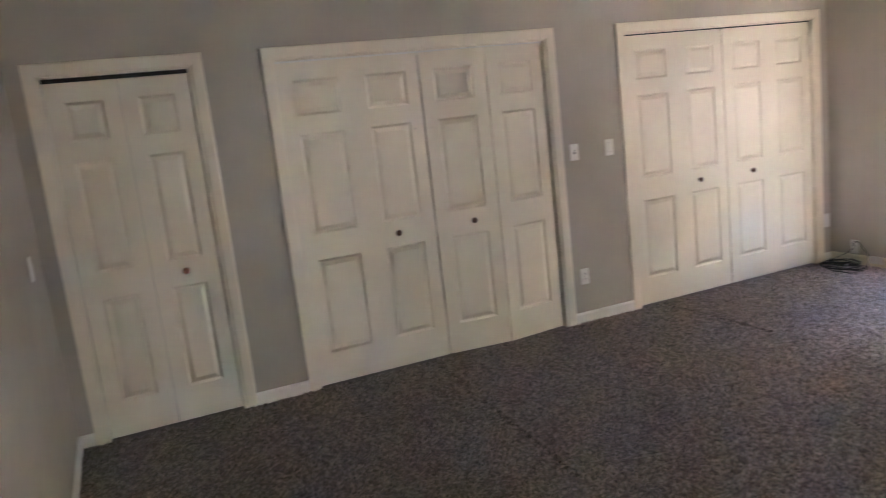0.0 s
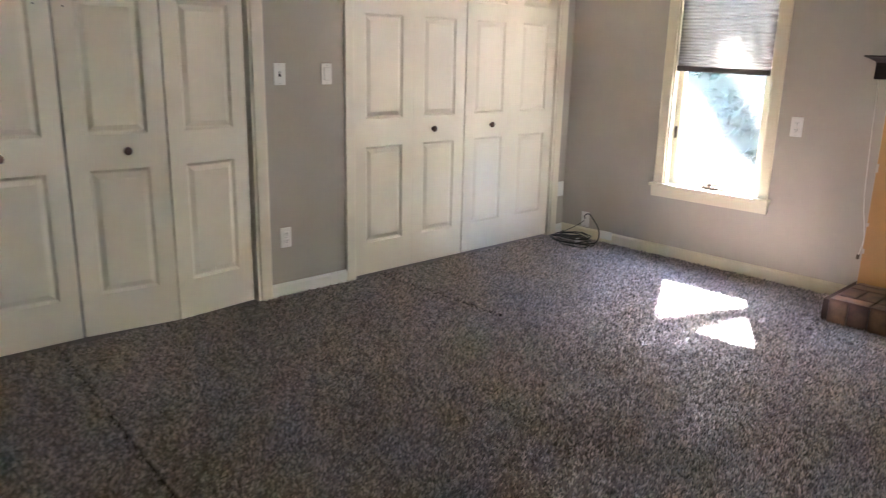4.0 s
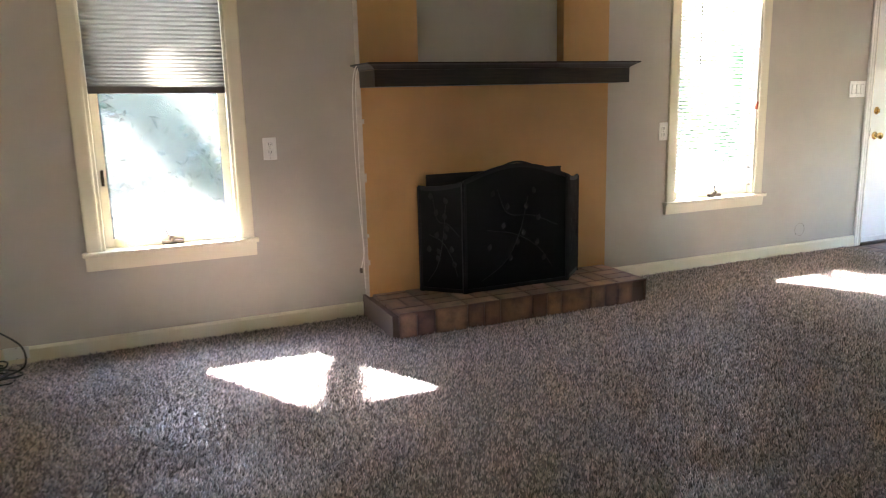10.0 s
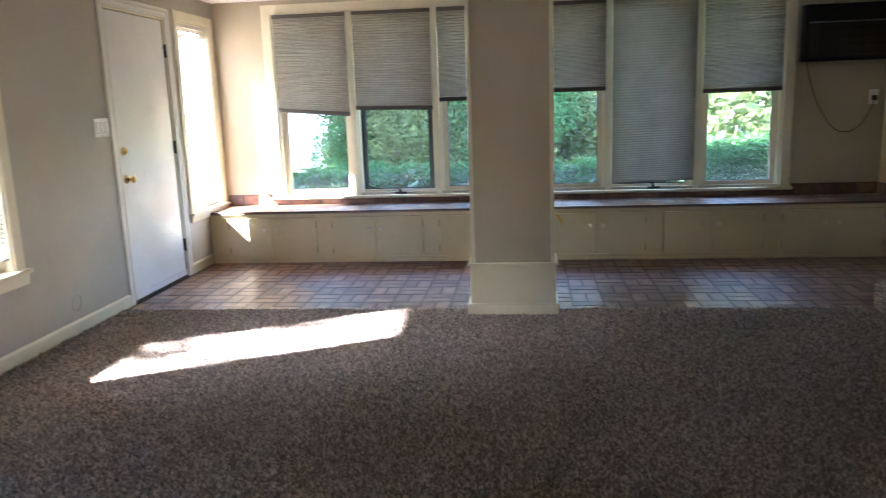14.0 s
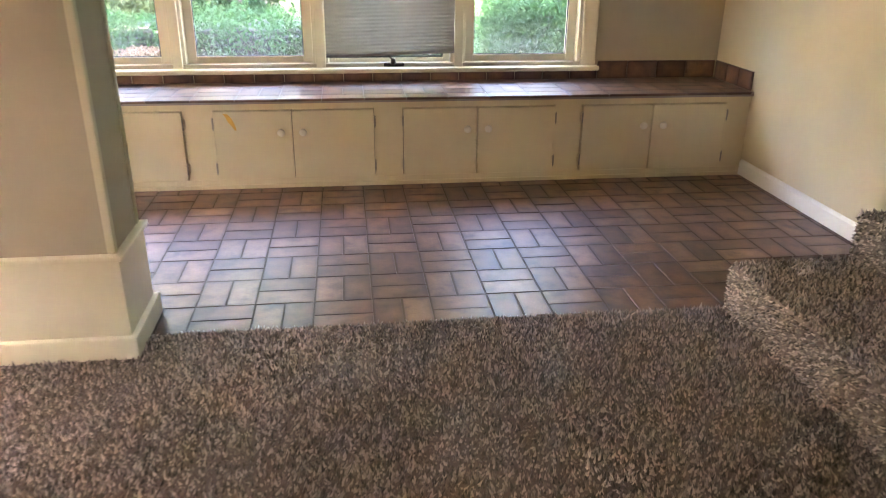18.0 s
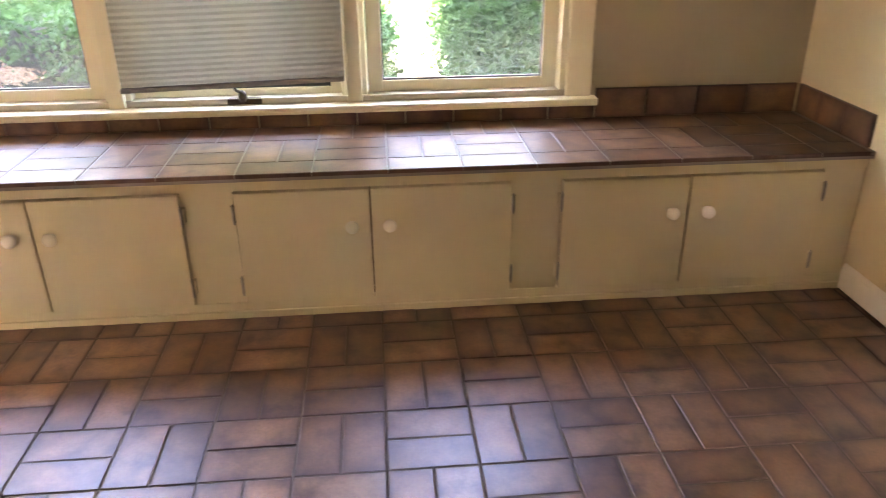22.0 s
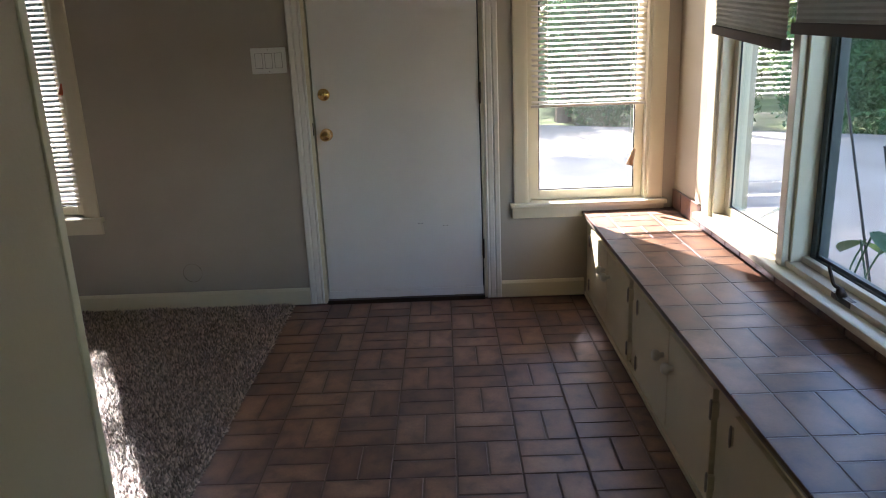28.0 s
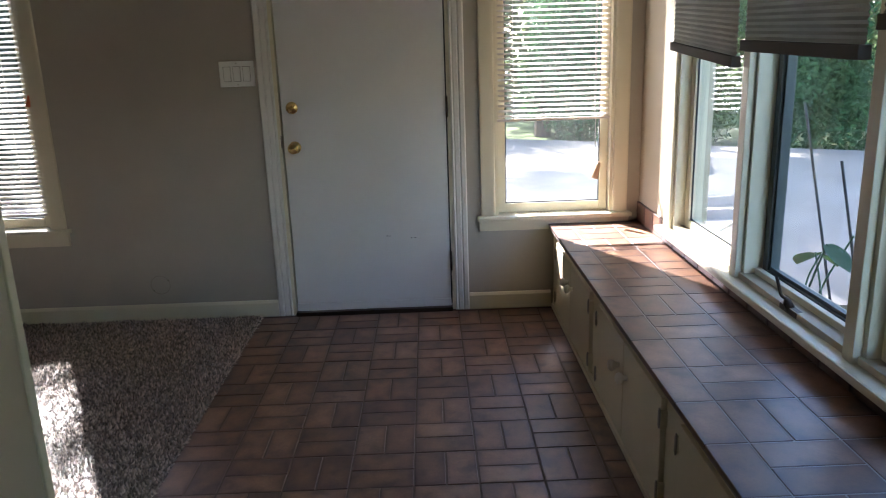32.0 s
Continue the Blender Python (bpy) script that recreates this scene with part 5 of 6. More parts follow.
part("cable", tube(curve_pts([(X_E - 0.008, 5.01, 0.14), (5.56, 5.05, 0.10), (5.50, 5.12, 0.05), (5.42, 5.13, 0.02), (5.38, 5.05, 0.012)], 8), 0.0025, 8), CABLE, cables, "", True)
part("tie", box(5.33, 4.865, 0.02, 5.36, 4.895, 0.06, 0.006), PLASTIC, cables, "pale cable tie")

# ---- white cord beside the chimney breast ----
wc = thing("hanging_cord", (CHX, 3.0, 0.28), "thin white cord hanging beside the mantel", "cord")
part("cord", tube(curve_pts([(MX + 0.10, 3.035, 1.412), (5.44, 3.066, 1.39), (5.50, 3.068, 1.25), (5.52, 3.064, 0.95), (5.53, 3.050, 0.62), (5.55, 3.032, 0.46), (5.56, 3.026, 0.38), (5.57, 3.045, 0.28)], 8), 0.0028, 6), CORDWHITE, wc, "", True)
part("cord", tube(curve_pts([(5.45, 3.050, 1.39), (5.585, 3.024, 1.30), (5.590, 3.022, 0.9), (5.590, 3.020, 0.5), (5.590, 3.018, 0.16)], 6), 0.0026, 6), CORDWHITE, wc, "", True)
part("plug", box(5.562, 3.038, 0.262, 5.578, 3.052, 0.290, 0.003), TANCORD, wc)

# ---- outside ----
tagged(part("ground", box(-400, -400, -0.32, 400, 400, -0.24), LAWN), "sunlit lawn round the house", "ground", kind="structure")
drive = bmesh.new()
outline = ((X_E + 0.16, -7.6), (11.2, -7.6), (13.9, -3.2), (14.5, 2.0), (14.5, 12.0), (X_E + 0.16, 12.0))
low, high = ([drive.verts.new((x, y, z)) for x, y in outline] for z in (-0.235, -0.12))
for k in range(6):
    drive.faces.new((low[k], low[(k + 1) % 6], high[(k + 1) % 6], high[k]))
drive.faces.new(low[::-1])
drive.faces.new(high)
tagged(part("pavement", drive, CONCRETE), "pale concrete driveway in full sun", "pavement", kind="structure")
tagged(part("path", box(0.75, -40.0, -0.236, 1.55, Y_S - 0.6, -0.20), CONCRETE), "pale garden path between hedge and bush", "path", kind="structure")
# unseen roof slab; its deep south overhang is added to cut sky light
tagged(part("roof", box(X_WN - 3.2, Y_S - 1.0, 2.60, X_E + 0.45, Y_N + 1.2, 2.72), SIDING), "plain unseen house roof, south eave deepened to cut sky light", "roof", kind="structure")


def leaf_cloud(name, centres, n, size, material, parent=None, label="", seed=1, flat=0.0):
    """Many small folded leaves scattered in ellipsoids (x, y, z, rx, ry, rz), thicker towards their skins."""
    rg = np.random.RandomState(seed)
    vols = np.array([c[3] * c[4] * c[5] for c in centres]) ** 0.8
    pick = rg.choice(len(centres), n, p=vols / vols.sum())
    c = np.array(centres)[pick]
    d = rg.normal(size=(n, 3))
    d /= np.linalg.norm(d, axis=1)[:, None]
    r = rg.uniform(0, 1, n) ** 0.33 * (0.75 + 0.35 * rg.uniform(0, 1, n))
    p = c[:, :3] + d * r[:, None] * c[:, 3:]
    s = size * rg.uniform(0.6, 1.35, n)
    a = rg.normal(size=(n, 3))
    a /= np.linalg.norm(a, axis=1)[:, None]
    b = np.cross(a, rg.normal(size=(n, 3)))
    b /= np.linalg.norm(b, axis=1)[:, None]
    nn = np.cross(a, b)
    v = np.empty((n, 4, 3))
    v[:, 0] = p - a * s[:, None]
    v[:, 1] = p + b * s[:, None] * 0.45 + nn * s[:, None] * 0.15
    v[:, 2] = p + a * s[:, None]
    v[:, 3] = p - b * s[:, None] * 0.45 + nn * s[:, None] * 0.15
    idx = np.arange(4 * n).reshape(n, 4)
    me = bpy.data.meshes.new(name)
    me.from_pydata(v.reshape(-1, 3).tolist(), [], np.vstack([idx[:, [0, 1, 2]], idx[:, [0, 2, 3]]]).tolist())
    me.materials.append(material)
    ob = new(name, me)
    if parent:
        ob.parent = parent
        ob.matrix_parent_inverse = parent.matrix_world.inverted()
    return tagged(ob, label)


def tree(x, y, h, crown_r, seed, n=2600, base=0.45, leaf=0.13):
    rg = random.Random(seed)
    t = thing("tree", (x, y, -0.24), "tall leafy tree beyond the windows", "tree", "trees outside")
    top = Vector((x + rg.uniform(-0.4, 0.4), y + rg.uniform(-0.4, 0.4), h * 0.8))
    part("trunk", tube(curve_pts([(x, y, -0.24), (x + rg.uniform(-0.15, 0.15), y, h * 0.3), top], 6), 0.05 * h * 0.5, 9, None, 0.3), BARK, t)
    cs = []
    for k in range(9):
        a = k * 2.4 + rg.uniform(-0.4, 0.4)
        f = base + (1 - base) * rg.uniform(0.0, 0.95)
        rr = crown_r * rg.uniform(0.35, 0.95) * (1.15 - 0.6 * f)
        e = Vector((x + rr * math.cos(a), y + rr * math.sin(a), h * f))
        part("limb", tube(curve_pts([(x, y, h * f * 0.72), ((x + e.x) / 2, (y + e.y) / 2, h * f * 0.9), e], 4), 0.06, 6, None, 0.25), BARK, t)
        cs.append((e.x, e.y, e.z, crown_r * rg.uniform(0.35, 0.55), crown_r * rg.uniform(0.35, 0.55), crown_r * rg.uniform(0.25, 0.4)))
    cs.append((top.x, top.y, h * 0.85, crown_r * 0.5, crown_r * 0.5, crown_r * 0.4))
    leaf_cloud("crown", cs, n, leaf, TREELEAF, t, "", seed)
    return t


def hedge(name, x0, x1, y0, y1, z1, label, n, seed):
    h = thing(name, ((x0 + x1) / 2, (y0 + y1) / 2, -0.24), label, "hedge" if x1 - x0 > 2 else "bush")
    cs = []
    rg = random.Random(seed)
    nx = max(2, int((x1 - x0) / (0.35 if x1 - x0 > 2 else 0.24)))
    for i in range(nx):
        for j in range(3):
            cx_ = x0 + (x1 - x0) * (i + 0.5) / nx
            for zz in (0.0, 0.5, 0.95) if x1 - x0 > 2 else (0.0, 0.24, 0.48, 0.72, 0.95):
                cs.append((cx_ + rg.uniform(-0.05, 0.05), y0 + (y1 - y0) * (j + 0.5) / 3, -0.2 + (z1 - 0.05) * zz + rg.uniform(-0.04, 0.04), 0.24, (y1 - y0) / 5, 0.20))
    inset = 0.10 if x1 - x0 > 2 else 0.2
    # solid core in shade colour, so gaps between leaves look deep
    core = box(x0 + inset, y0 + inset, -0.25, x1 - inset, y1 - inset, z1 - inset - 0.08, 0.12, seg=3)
    part("shade_core", core, HEDGEDARK, h)
    leaf_cloud("foliage", cs, n, 0.021, HEDGELEAF, h, "", seed)
    if x1 - x0 > 2:
        leaf_cloud("dry_patch", [(3.42, y1 + 0.03, 0.40, 0.27, 0.08, 0.055), (3.17, y1 + 0.03, 0.35, 0.20, 0.07, 0.045)], 1700, 0.013, DRYLEAF, h, "dry brown patch of leaves", seed + 1)
    return h


hedge("hedge", 1.31, 5.55, -5.3, -4.22, 0.72, "clipped green hedge outside the windows", 150000, 3)
hedge("bush", -0.30, 0.94, -5.5, -4.45, 0.90, "round clipped green bush beside the path", 90000, 5)
for k, (x, y, h, r) in enumerate(((5.6, -14.5, 8.5, 2.6), (3.4, -12.5, 9.0, 3.2), (-0.5, -24, 8.0, 2.8), (-3.5, -13, 9, 3.0), (13.5, -12.5, 9.0, 3.2), (21.5, -9, 9.5, 3.4), (22.5, -3, 9.0, 3.4), (22, 3, 9.5, 3.4), (19, 8.5, 9.0, 3.3), (15.5, 13.5, 8.5, 3.2))):
    tree(x, y, h, r, 20 + k, 15000, 0.28, 0.075)
# driveway trees added mostly out of view, crowns placed to shade windows and garden
def crown_tree(x, y, h, parts, n, leaf, label, seed, limbs=()):
    """A tree with a crown made of given clumps (x, y, z, rx, ry, rz) and some bare limbs."""
    t = thing("tree", (x, y, -0.24), label, "tree", "trees outside")
    part("trunk", tube(curve_pts([(x, y, -0.24), (x - 0.1, y - 0.15, h * 0.5), (x - 0.25, y - 0.3, h)], 6), 0.15, 9, None, 0.35), BARK, t)
    for c in parts:
        part("limb", tube(curve_pts([(x - 0.15, y - 0.2, h * 0.72), ((x + c[0]) / 2, (y + c[1]) / 2, (h * 0.8 + c[2]) / 2), c[:3]], 4), 0.04, 6, None, 0.3), BARK, t)
    for pts, r in limbs:
        part("limb", tube(curve_pts(pts, 5), r, 7, None, 0.6), BARK, t)
    leaf_cloud("crown", parts, n, leaf, TREELEAF, t, "", seed)
    return t


crown_tree(12.4, 9.3, 7.4, [(10.64, 6.68, 7.16, 0.5, 0.85, 0.50), (10.64, 6.20, 6.72, 0.4, 0.38, 0.42), (10.64, 7.14, 6.78, 0.4, 0.28, 0.42), (10.9, 6.5, 8.0, 0.9, 1.0, 0.7), (10.8, 5.5, 7.4, 0.7, 0.6, 0.7), (11.2, 8.0, 7.9, 0.8, 0.7, 0.6)], 20000, 0.065,
           "slender tree out of view, its crown shapes the sun through window 1", 77, [([(12.1, 9.0, 7.0), (10.9, 7.6, 6.80), (10.64, 7.02, 6.62), (10.64, 6.77, 6.34), (10.64, 6.46, 5.95), (10.64, 6.05, 5.56)], 0.17)])
crown_tree(12.4, 3.3, 6.6, [(10.7, 2.95, 5.86, 0.3, 0.20, 0.13), (10.7, 2.85, 6.58, 0.3, 0.15, 0.07), (10.7, 3.36, 6.28, 0.3, 0.08, 0.10), (10.8, 3.0, 8.3, 0.6, 0.6, 0.3), (11.6, 3.6, 8.9, 0.9, 0.9, 0.5)], 3600, 0.06,
           "thin added tree, its leaf clumps dapple the sun through window 2", 78)
crown_tree(15.2, -3.8, 9.0, [(13.0, -2.6, 8.4, 1.9, 1.9, 1.5), (12.6, -4.4, 9.2, 2.0, 1.8, 1.6), (13.2, -6.2, 8.8, 2.0, 1.8, 1.6), (14.0, -1.9, 10.3, 1.8, 1.7, 1.2), (14.5, -4.5, 11.2, 2.4, 2.2, 1.5), (14.0, -7.0, 10.6, 2.0, 1.8, 1.4), (12.8, -7.8, 8.2, 1.6, 1.4, 1.3), (11.6, -3.2, 9.8, 1.4, 1.6, 1.0), (15.5, -2.8, 12.2, 2.0, 2.0, 1.2), (13.0, -0.3, 8.9, 1.6, 1.25, 1.4), (14.2, 0.1, 11.0, 1.8, 1.3, 1.4), (15.0, -0.6, 5.6, 1.3, 1.2, 1.1), (15.0, -2.8, 5.3, 1.4, 1.4, 1.2), (15.2, -4.8, 5.5, 1.4, 1.3, 1.1), (15.0, 0.0, 7.6, 1.4, 1.2, 1.2), (15.0, -2.2, 7.4, 1.4, 1.4, 1.2)], 80000, 0.095,
           "big spreading tree added to shade the garden and driveway", 79)
crown_tree(20.5, 0.4, 8.0, [(16.4, -1.4, 8.7, 1.3, 1.4, 0.7), (17.6, 0.2, 9.2, 1.4, 1.5, 0.8), (18.6, -1.6, 9.0, 1.4, 1.4, 0.8), (16.6, 0.9, 8.4, 1.1, 1.1, 0.6), (18.9, 0.6, 9.8, 1.4, 1.3, 0.8), (17.4, -2.9, 9.2, 1.2, 1.2, 0.7)], 26000, 0.095,
           "broad tree added out of view to shade the driveway", 80)
# shrubs behind the hedge
for k, (x, y, w, h) in enumerate(((12.7, -7.3, 1.1, 2.3), (13.7, -5.7, 1.2, 2.5), (14.7, -4.0, 1.1, 2.2), (12.0, -8.9, 1.3, 2.8), (15.5, -2.0, 1.2, 2.3), (15.9, 0.2, 1.2, 2.4), (5.7, -9.3, 1.0, 2.3), (4.9, -8.2, 1.2, 2.7), (3.3, -8.8, 1.3, 2.4), (2.2, -9.6, 1.0, 1.9))):
    rg = random.Random(40 + k)
    sh = thing("shrub", (x, y, -0.24), "dense green shrub at the edge of the garden", "shrub", "shrubs outside")
    part("stems", tube(curve_pts([(x, y, -0.24), (x + 0.1, y, h * 0.5), (x, y + 0.1, h * 0.85)], 4), 0.06, 6, None, 0.3), BARK, sh)
    leaf_cloud("foliage", [(x + rg.uniform(-0.6, 0.6) * w, y + rg.uniform(-0.4, 0.4) * w, h * f, 0.55 * w, 0.5 * w, 0.32 * h) for f in (0.12, 0.3, 0.5, 0.7, 0.85) for _ in range(2)], 18000, 0.046, TREELEAF if k % 2 else HEDGELEAF, sh, "", 50 + k)
wood = leaf_cloud("far_wood", [(x, y, z, 3.4, 3.4, 2.2) for x, y in [(-14 + 3.4 * k, -20 - (k % 3)) for k in range(14)] + [(25 + (k % 3), -16 + 3.6 * k) for k in range(12)] for z in (0.3, 1.8, 3.6, 6.4, 9.0)], 100000, 0.22, TREELEAF, None, "dense far wood closing the view", 9)
tagged(wood, "", "wood", kind="stuff")

# white garage at the end of the driveway: boarded walls, door, low roof
garage = thing("garage", (9.5, -12.4, -0.24), "white boarded garage at the end of the driveway", "garage")
GX0, GX1, GY0, GY1 = 7.12, 12.2, -14.6, -10.6
part("wall", box(GX0 + 0.02, GY0, -0.24, GX1 - 0.02, GY1 - 0.02, 2.7), SIDING, garage)
for k in range(19):
    z = -0.20 + 0.152 * k
    prof = [(GY1 - 0.02, z), (GY1 + 0.004, z), (GY1 - 0.010, z + 0.150), (GY1 - 0.02, z + 0.150)]
    part("board", extrude_profile(prof, GX0, GX1, "x"), SIDING, garage)
part("corner_board", box(GX0 - 0.02, GY1 - 0.08, -0.24, GX0 + 0.09, GY1 + 0.025, 2.72, 0.004), WHITEBASE, garage)
part("garage_door", box(8.2, GY1 + 0.004, -0.22, 10.9, GY1 + 0.03, 2.05, 0.004), WHITEBASE, garage)
for k in range(1, 4):
    part("panel_joint", box(8.2, GY1 + 0.028, -0.22 + 0.5675 * k, 10.9, GY1 + 0.033, -0.205 + 0.5675 * k), SIDING, garage)
roof_bm = extrude_profile([(GY0 - 0.3, 2.7), (GY1 + 0.35, 2.7), (GY1 + 0.35, 2.84), ((GY0 + GY1) / 2, 3.9), (GY0 - 0.3, 2.84)], GX0 - 0.3, GX1 + 0.3, "x")
part("roof", roof_bm, BARK, garage, "grey shingle roof")

tagged(part("mulch_bed", box(1.9, -4.25, -0.242, 5.5, Y_S - 0.16, -0.225), MULCH), "brown bark mulch bed under the windows", "mulch", kind="structure")

# tall screen of bushes across the driveway, a backdrop in shade-dark leaf colour
screen_hedge = thing("hedge", (9.8, 6.0, -0.24), "tall loose hedge added as a dark backdrop across the driveway", "hedge")
part("shade_core", box(9.5, 1.9, -0.25, 10.2, 10.6, 1.9, 0.2, seg=3), HEDGEDARK, screen_hedge)
rg = random.Random(8)
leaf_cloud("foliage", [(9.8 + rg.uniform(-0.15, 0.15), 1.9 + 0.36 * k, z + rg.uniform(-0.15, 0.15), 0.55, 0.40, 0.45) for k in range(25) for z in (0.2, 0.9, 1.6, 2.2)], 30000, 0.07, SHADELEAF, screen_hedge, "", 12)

# broad-leaved plants under the window band
for k, (x, y, h, count, big) in enumerate(((4.84, -3.26, 0.60, 7, 0.75), (4.56, -3.32, 0.50, 2, 1.0), (3.76, -3.34, 0.58, 2, 1.45))):
    rg = random.Random(60 + k)
    p = thing("garden_plant", (x, y, -0.24), "broad-leaved green garden plant under the window", "plant", "plants under the window band")
    for j in range(count):
        a = j * (0.9 if count > 4 else 2.3) + rg.uniform(-0.3, 0.3)
        reach = rg.uniform(0.12, 0.30)
        e = Vector((x + reach * math.cos(a), y + reach * math.sin(a), h * rg.uniform(0.7, 1.0)))
        part("stalk", tube(curve_pts([(x, y, -0.24), ((x + e.x) / 2, (y + e.y) / 2, h * 0.45), e], 4), 0.004, 6), BROADLEAF, p)
        bm = bmesh.new()
        d = Vector((math.cos(a), math.sin(a), -0.35)).normalized()
        s = d.cross(Vector((0, 0, 1))).normalized()
        u = s.cross(d)
        L = rg.uniform(0.13, 0.22) * big
        rows = []
        for q in range(7):
            t = q / 6
            wdt = 0.32 * L * math.sin(math.pi * min(1, 0.12 + 0.88 * t)) ** 0.8
            c = e + d * (L * t) + u * (-0.25 * L * t * t)
            rows.append([bm.verts.new(c - s * wdt + u * 0.03 * wdt), bm.verts.new(c - u * wdt * 0.25), bm.verts.new(c + s * wdt)])
        for r0, r1 in zip(rows, rows[1:]):
            bm.faces.new((r0[0], r0[1], r1[1], r1[0]))
            bm.faces.new((r0[1], r0[2], r1[2], r1[1]))
        part("leaf", bm, BROADLEAF, p, "", True)

for x, xt, zt in ((5.17, 5.73, 0.98), (4.92, 5.34, 0.74)):
    st = thing("garden_stake", (x, -3.7, -0.24), "thin dark garden stake leaning among the plants", "garden stake", "stakes outside")
    part("rod", tube([(x, -3.7, -0.24), (xt, -3.7, zt)], 0.007, 6), CABLE, st)

# ---- floor tiles: basket weave ----
TX0, TY0, MX_, MY_ = 1.4135, -1.720, 0.1985, 0.2033      # a corner of the weave and its two steps
spots = []
for i in range(-8, 22):
    for j in range(-5, 6):
        xa, xb = TX0 + MX_ * i, TX0 + MX_ * (i + 1)
        ya, yb = TY0 + MY_ * j, TY0 + MY_ * (j + 1)
        halves = [(xa, xb, ya, (ya + yb) / 2), (xa, xb, (ya + yb) / 2, yb)] if (i + j) % 2 == 0 else [(xa, (xa + xb) / 2, ya, yb), ((xa + xb) / 2, xb, ya, yb)]
        for a, b, c, d in halves:
            a, b = max(a, X_W + 0.004), min(b, X_E - 0.004)
            c, d = max(c, BY - 0.012), min(d, Y_T)
            if b - a > 0.015 and d - c > 0.015:
                spots.append((a, b, c, d))
for a, b, c, d in spots:
    m = Matrix.Translation(((a + b) / 2, (c + d) / 2, -0.006 + random.uniform(-0.0008, 0.0008))) @ pose(0, 0, 0, random.uniform(-0.3, 0.3), random.uniform(-0.3, 0.3), random.uniform(-0.3, 0.3))
    tile_at(tile_floors[(a + b) / 2 > X_J], m, b - a - GAP, d - c - GAP)

# ---- carpet pile ----
def pile(name, parent, origin, eu, ev, nrm, lu, lv, pitch, h, seed, keep=None, shift=None):
    """Tufts on a rectangle from origin, along eu and ev: three-sided leaning points."""
    rg = np.random.RandomState(seed)
    nu, nv = int(lu / pitch), int(lv / pitch)
    u, v = np.meshgrid((np.arange(nu) + 0.5) * pitch, (np.arange(nv) + 0.5) * pitch)
    u = u.ravel() + rg.uniform(-0.5, 0.5, nu * nv) * pitch
    v = v.ravel() + rg.uniform(-0.5, 0.5, nu * nv) * pitch
    if keep is not None:
        k = keep(u, v)
        u, v = u[k], v[k]
    n = len(u)
    o, eu, ev, nrm = (np.array(a, float) for a in (origin, eu, ev, nrm))
    p = o + u[:, None] * eu + v[:, None] * ev
    if shift is not None:
        p = p + shift(u, v)[:, None] * nrm
    a0 = rg.uniform(0, 2 * np.pi, n)
    r = pitch * rg.uniform(0.50, 0.82, n)
    pts = np.empty((n, 4, 3))
    for k in range(3):
        a = a0 + k * 2 * np.pi / 3
        pts[:, k] = p + (r * np.cos(a))[:, None] * eu + (r * np.sin(a))[:, None] * ev - 0.002 * nrm
    # yarn leans and stands together in twisted clumps of about one and a half centimetres
    gu, gv = int(lu / 0.015) + 2, int(lv / 0.015) + 2
    cell = rg.normal(size=(gu, gv, 3))
    iu = np.clip((u / 0.015 + rg.uniform(-0.35, 0.35, n)).astype(int), 0, gu - 1)
    iv = np.clip((v / 0.015 + rg.uniform(-0.35, 0.35, n)).astype(int), 0, gv - 1)
    clump = cell[iu, iv]
    lean = (rg.normal(size=(n, 2)) * 0.45 + clump[:, :2] * 0.30) * pitch
    h = h * np.clip(1.0 + 0.26 * clump[:, 2], 0.4, 1.5)
    pts[:, 3] = p + lean[:, :1] * eu + lean[:, 1:] * ev + (h * rg.uniform(0.55, 1.25, n))[:, None] * nrm
    i = np.arange(n)[:, None] * 4
    tri = np.concatenate([i + np.array([[0, 1, 3]]), i + np.array([[1, 2, 3]]), i + np.array([[2, 0, 3]])])
    me = bpy.data.meshes.new(name)
    me.vertices.add(4 * n)
    me.vertices.foreach_set("co", pts.reshape(-1))
    me.loops.add(9 * n)
    me.loops.foreach_set("vertex_index", tri.reshape(-1).astype(np.int32))
    me.polygons.add(3 * n)
    me.polygons.foreach_set("loop_start", np.arange(0, 9 * n, 3, dtype=np.int32))
    me.update(calc_edges=True)
    me.validate()
    me.materials.append(CARPET)
    ob = new(name, me)
    ob.parent = parent
    ob.matrix_parent_inverse = parent.matrix_world.inverted()
    return tagged(ob, "", kind="stuff")


SEAMS = (((1.83, 5.20), (1.70, 3.35)), ((3.75, 5.20), (3.77, 4.2)))


def on_carpet(u, v):
    x, y = u + X_WN, v + Y_T
    k = ~((x > COL[0]) & (x < COL[1]) & (y < COL[3]))
    k &= ~((x > HX) & (y > HY0) & (y < HY1))
    k &= ~((x < STEP1 - 0.01) & (y > Y_ST0) & (y < Y_ST1))
    k &= ~((x < X_W) & (y < Y_ST0))
    for (x0, y0), (x1, y1) in SEAMS:
        L = math.hypot(x1 - x0, y1 - y0)
        t = ((x - x0) * (x1 - x0) + (y - y0) * (y1 - y0)) / L
        s = (-(x - x0) * (y1 - y0) + (y - y0) * (x1 - x0)) / L
        k &= ~((t > 0) & (t < L) & (np.abs(s) < 0.005))
    return k




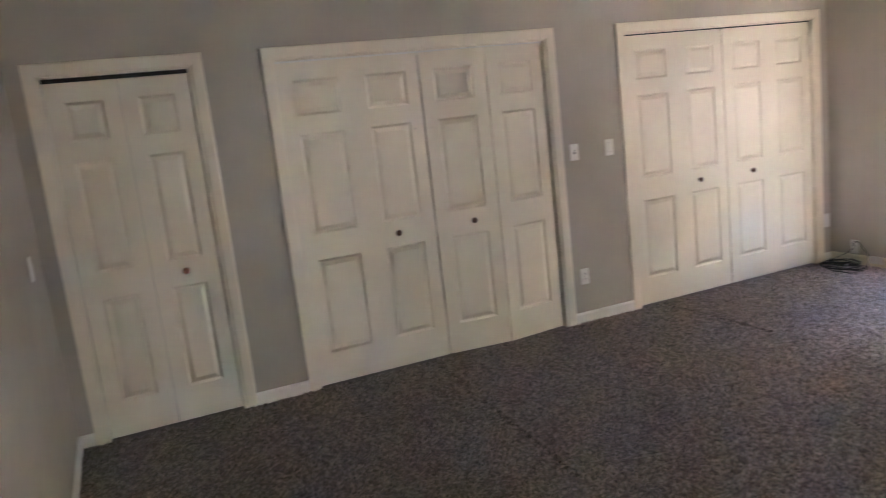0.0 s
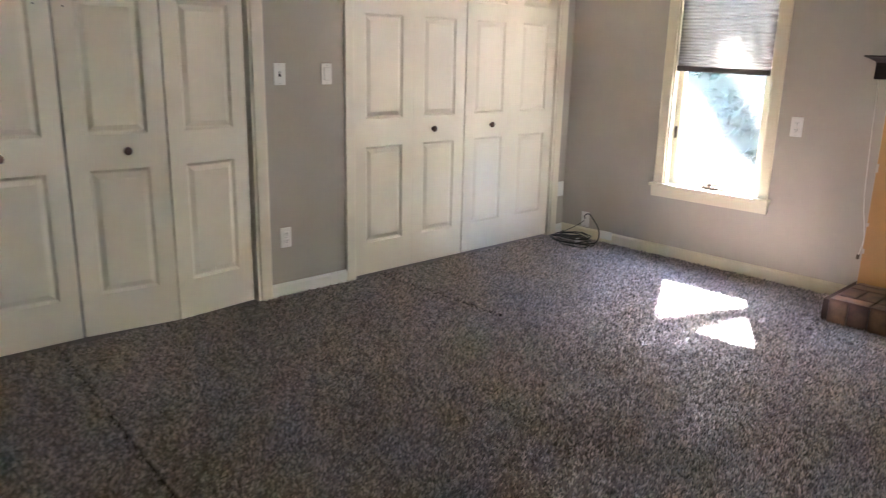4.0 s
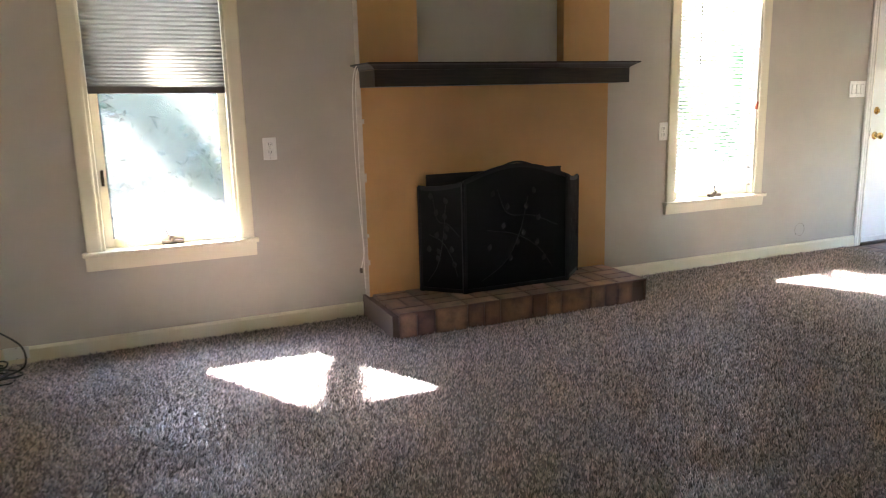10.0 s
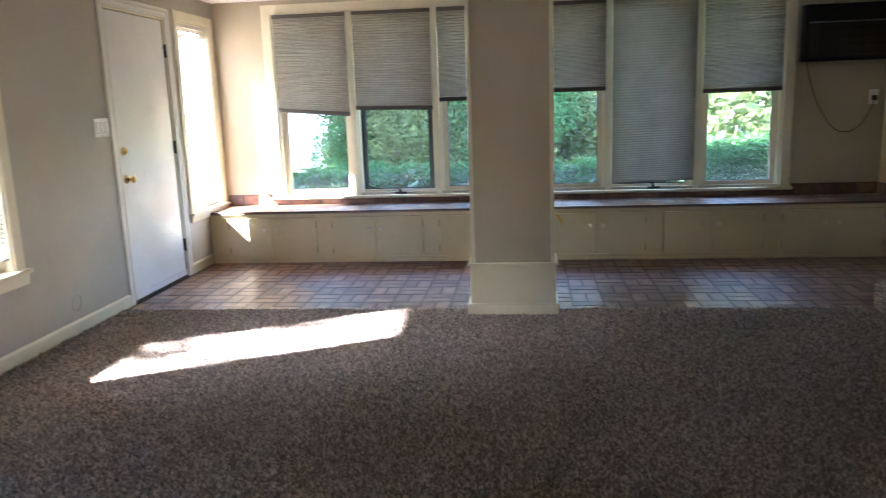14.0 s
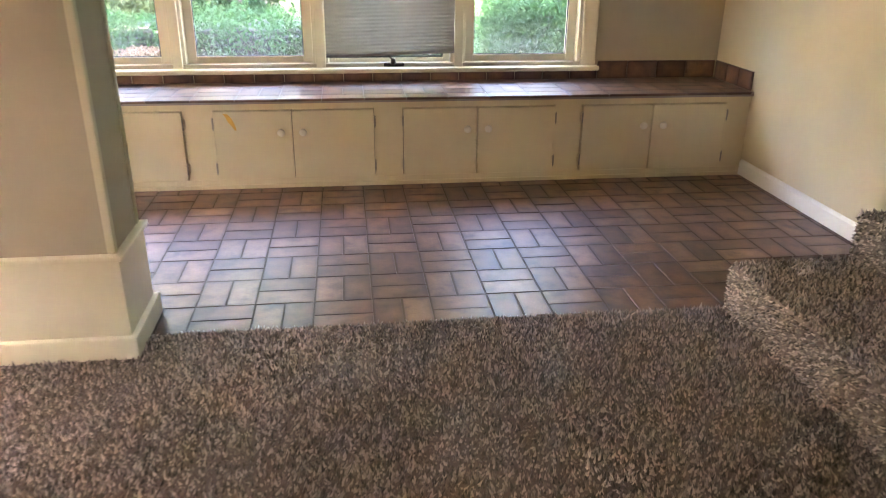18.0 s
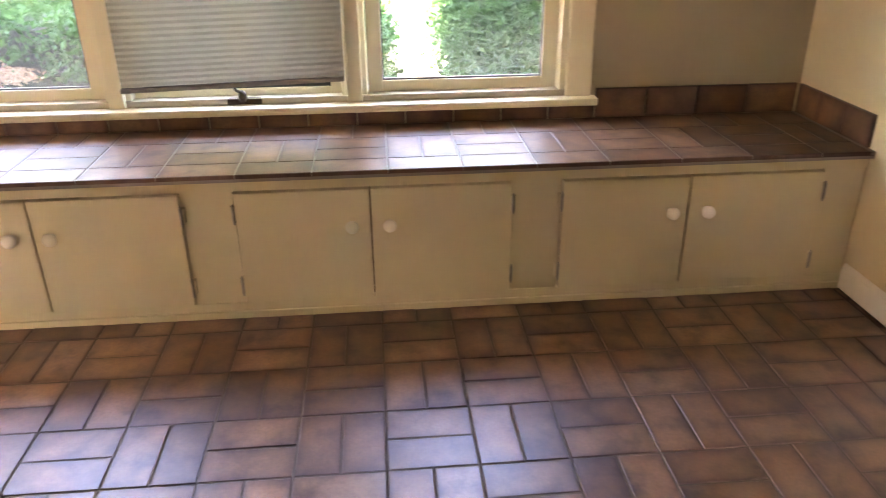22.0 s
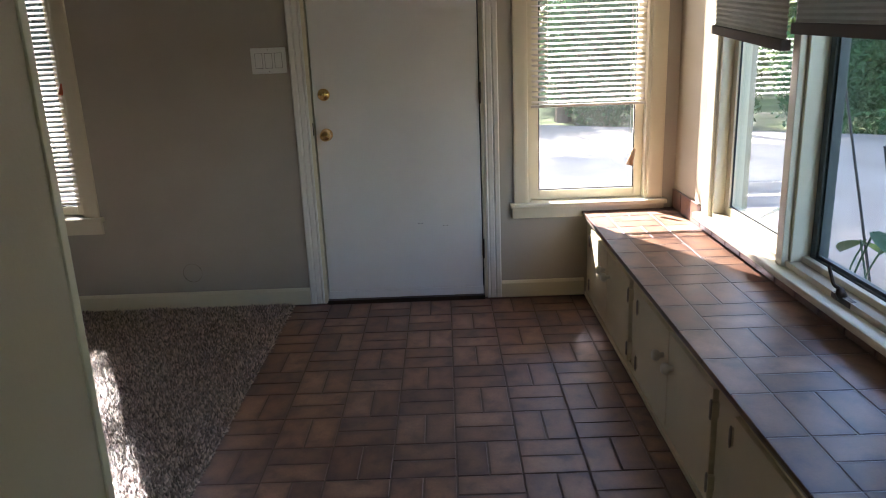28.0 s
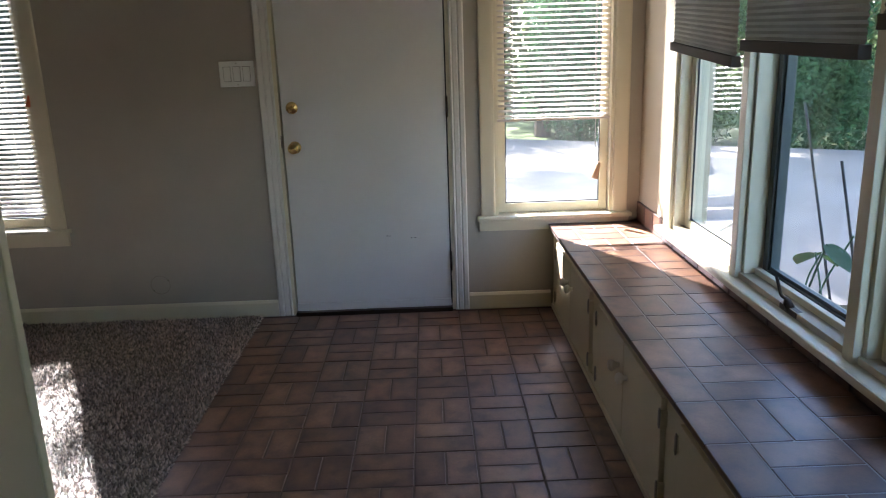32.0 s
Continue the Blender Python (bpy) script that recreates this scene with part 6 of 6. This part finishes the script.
def seam_rise(u, v):
    x, y = u + X_WN, v + Y_T
    z = np.zeros_like(x)
    for (x0, y0), (x1, y1) in SEAMS:
        L = math.hypot(x1 - x0, y1 - y0)
        dx, dy = (x1 - x0) / L, (y1 - y0) / L
        t = (x - x0) * dx + (y - y0) * dy
        s = (x - x0) * -dy + (y - y0) * dx
        z += np.where((t > 0) & (t < L), 0.020 * np.exp(-(s / 0.024) ** 2), 0)
    return z + 0.0015 * np.sin(x * 9 + 2 * np.sin(y * 4)) * np.sin(y * 7)


# a dark strip along each seam paints the shadow of the raised ridge
for (x0, y0), (x1, y1) in SEAMS:
    L = math.hypot(x1 - x0, y1 - y0)
    part("seam", moved(box(0, -0.006, 0.0005, L, 0.006, 0.012), Matrix.Translation((x0, y0, 0)) @ Matrix.Rotation(math.atan2(y1 - y0, x1 - x0), 4, "Z")), SEAMSHADE, carpet_base, "carpet seam strip, dark for the shadow beside the ridge")
pile("pile", carpet_base, (X_WN, Y_T, 0), (1, 0, 0), (0, 1, 0), (0, 0, 1), X_E - X_WN, Y_N - Y_T, 0.0088, 0.0130, 3, on_carpet, seam_rise)
pile("pile_edge", carpet_base, (X_W, Y_T, -0.018), (1, 0, 0), (0, 0, 1), (0, -1, 0), COL[0] - X_W, 0.020, 0.008, 0.012, 4)
pile("pile_edge", carpet_base, (COL[1], Y_T, -0.018), (1, 0, 0), (0, 0, 1), (0, -1, 0), X_E - COL[1], 0.020, 0.008, 0.012, 5)
for k in range(3):
    x, z = steps[k]
    z0 = steps[k - 1][1] if k else 0.0
    back = steps[k + 1][0]
    pile("pile", stairs, (back, Y_ST0, z), (1, 0, 0), (0, 1, 0), (0, 0, 1), x - back, Y_ST1 - Y_ST0, 0.0092, 0.0125, 10 + k)
    pile("pile", stairs, (x, Y_ST0, z0), (0, 1, 0), (0, 0, 1), (1, 0, 0), Y_ST1 - Y_ST0, z - z0, 0.0090, 0.010, 20 + k)
    pile("pile", stairs, (back, Y_ST0, z0), (1, 0, 0), (0, 0, 1), (0, -1, 0), x - back, z - z0, 0.0090, 0.010, 30 + k)
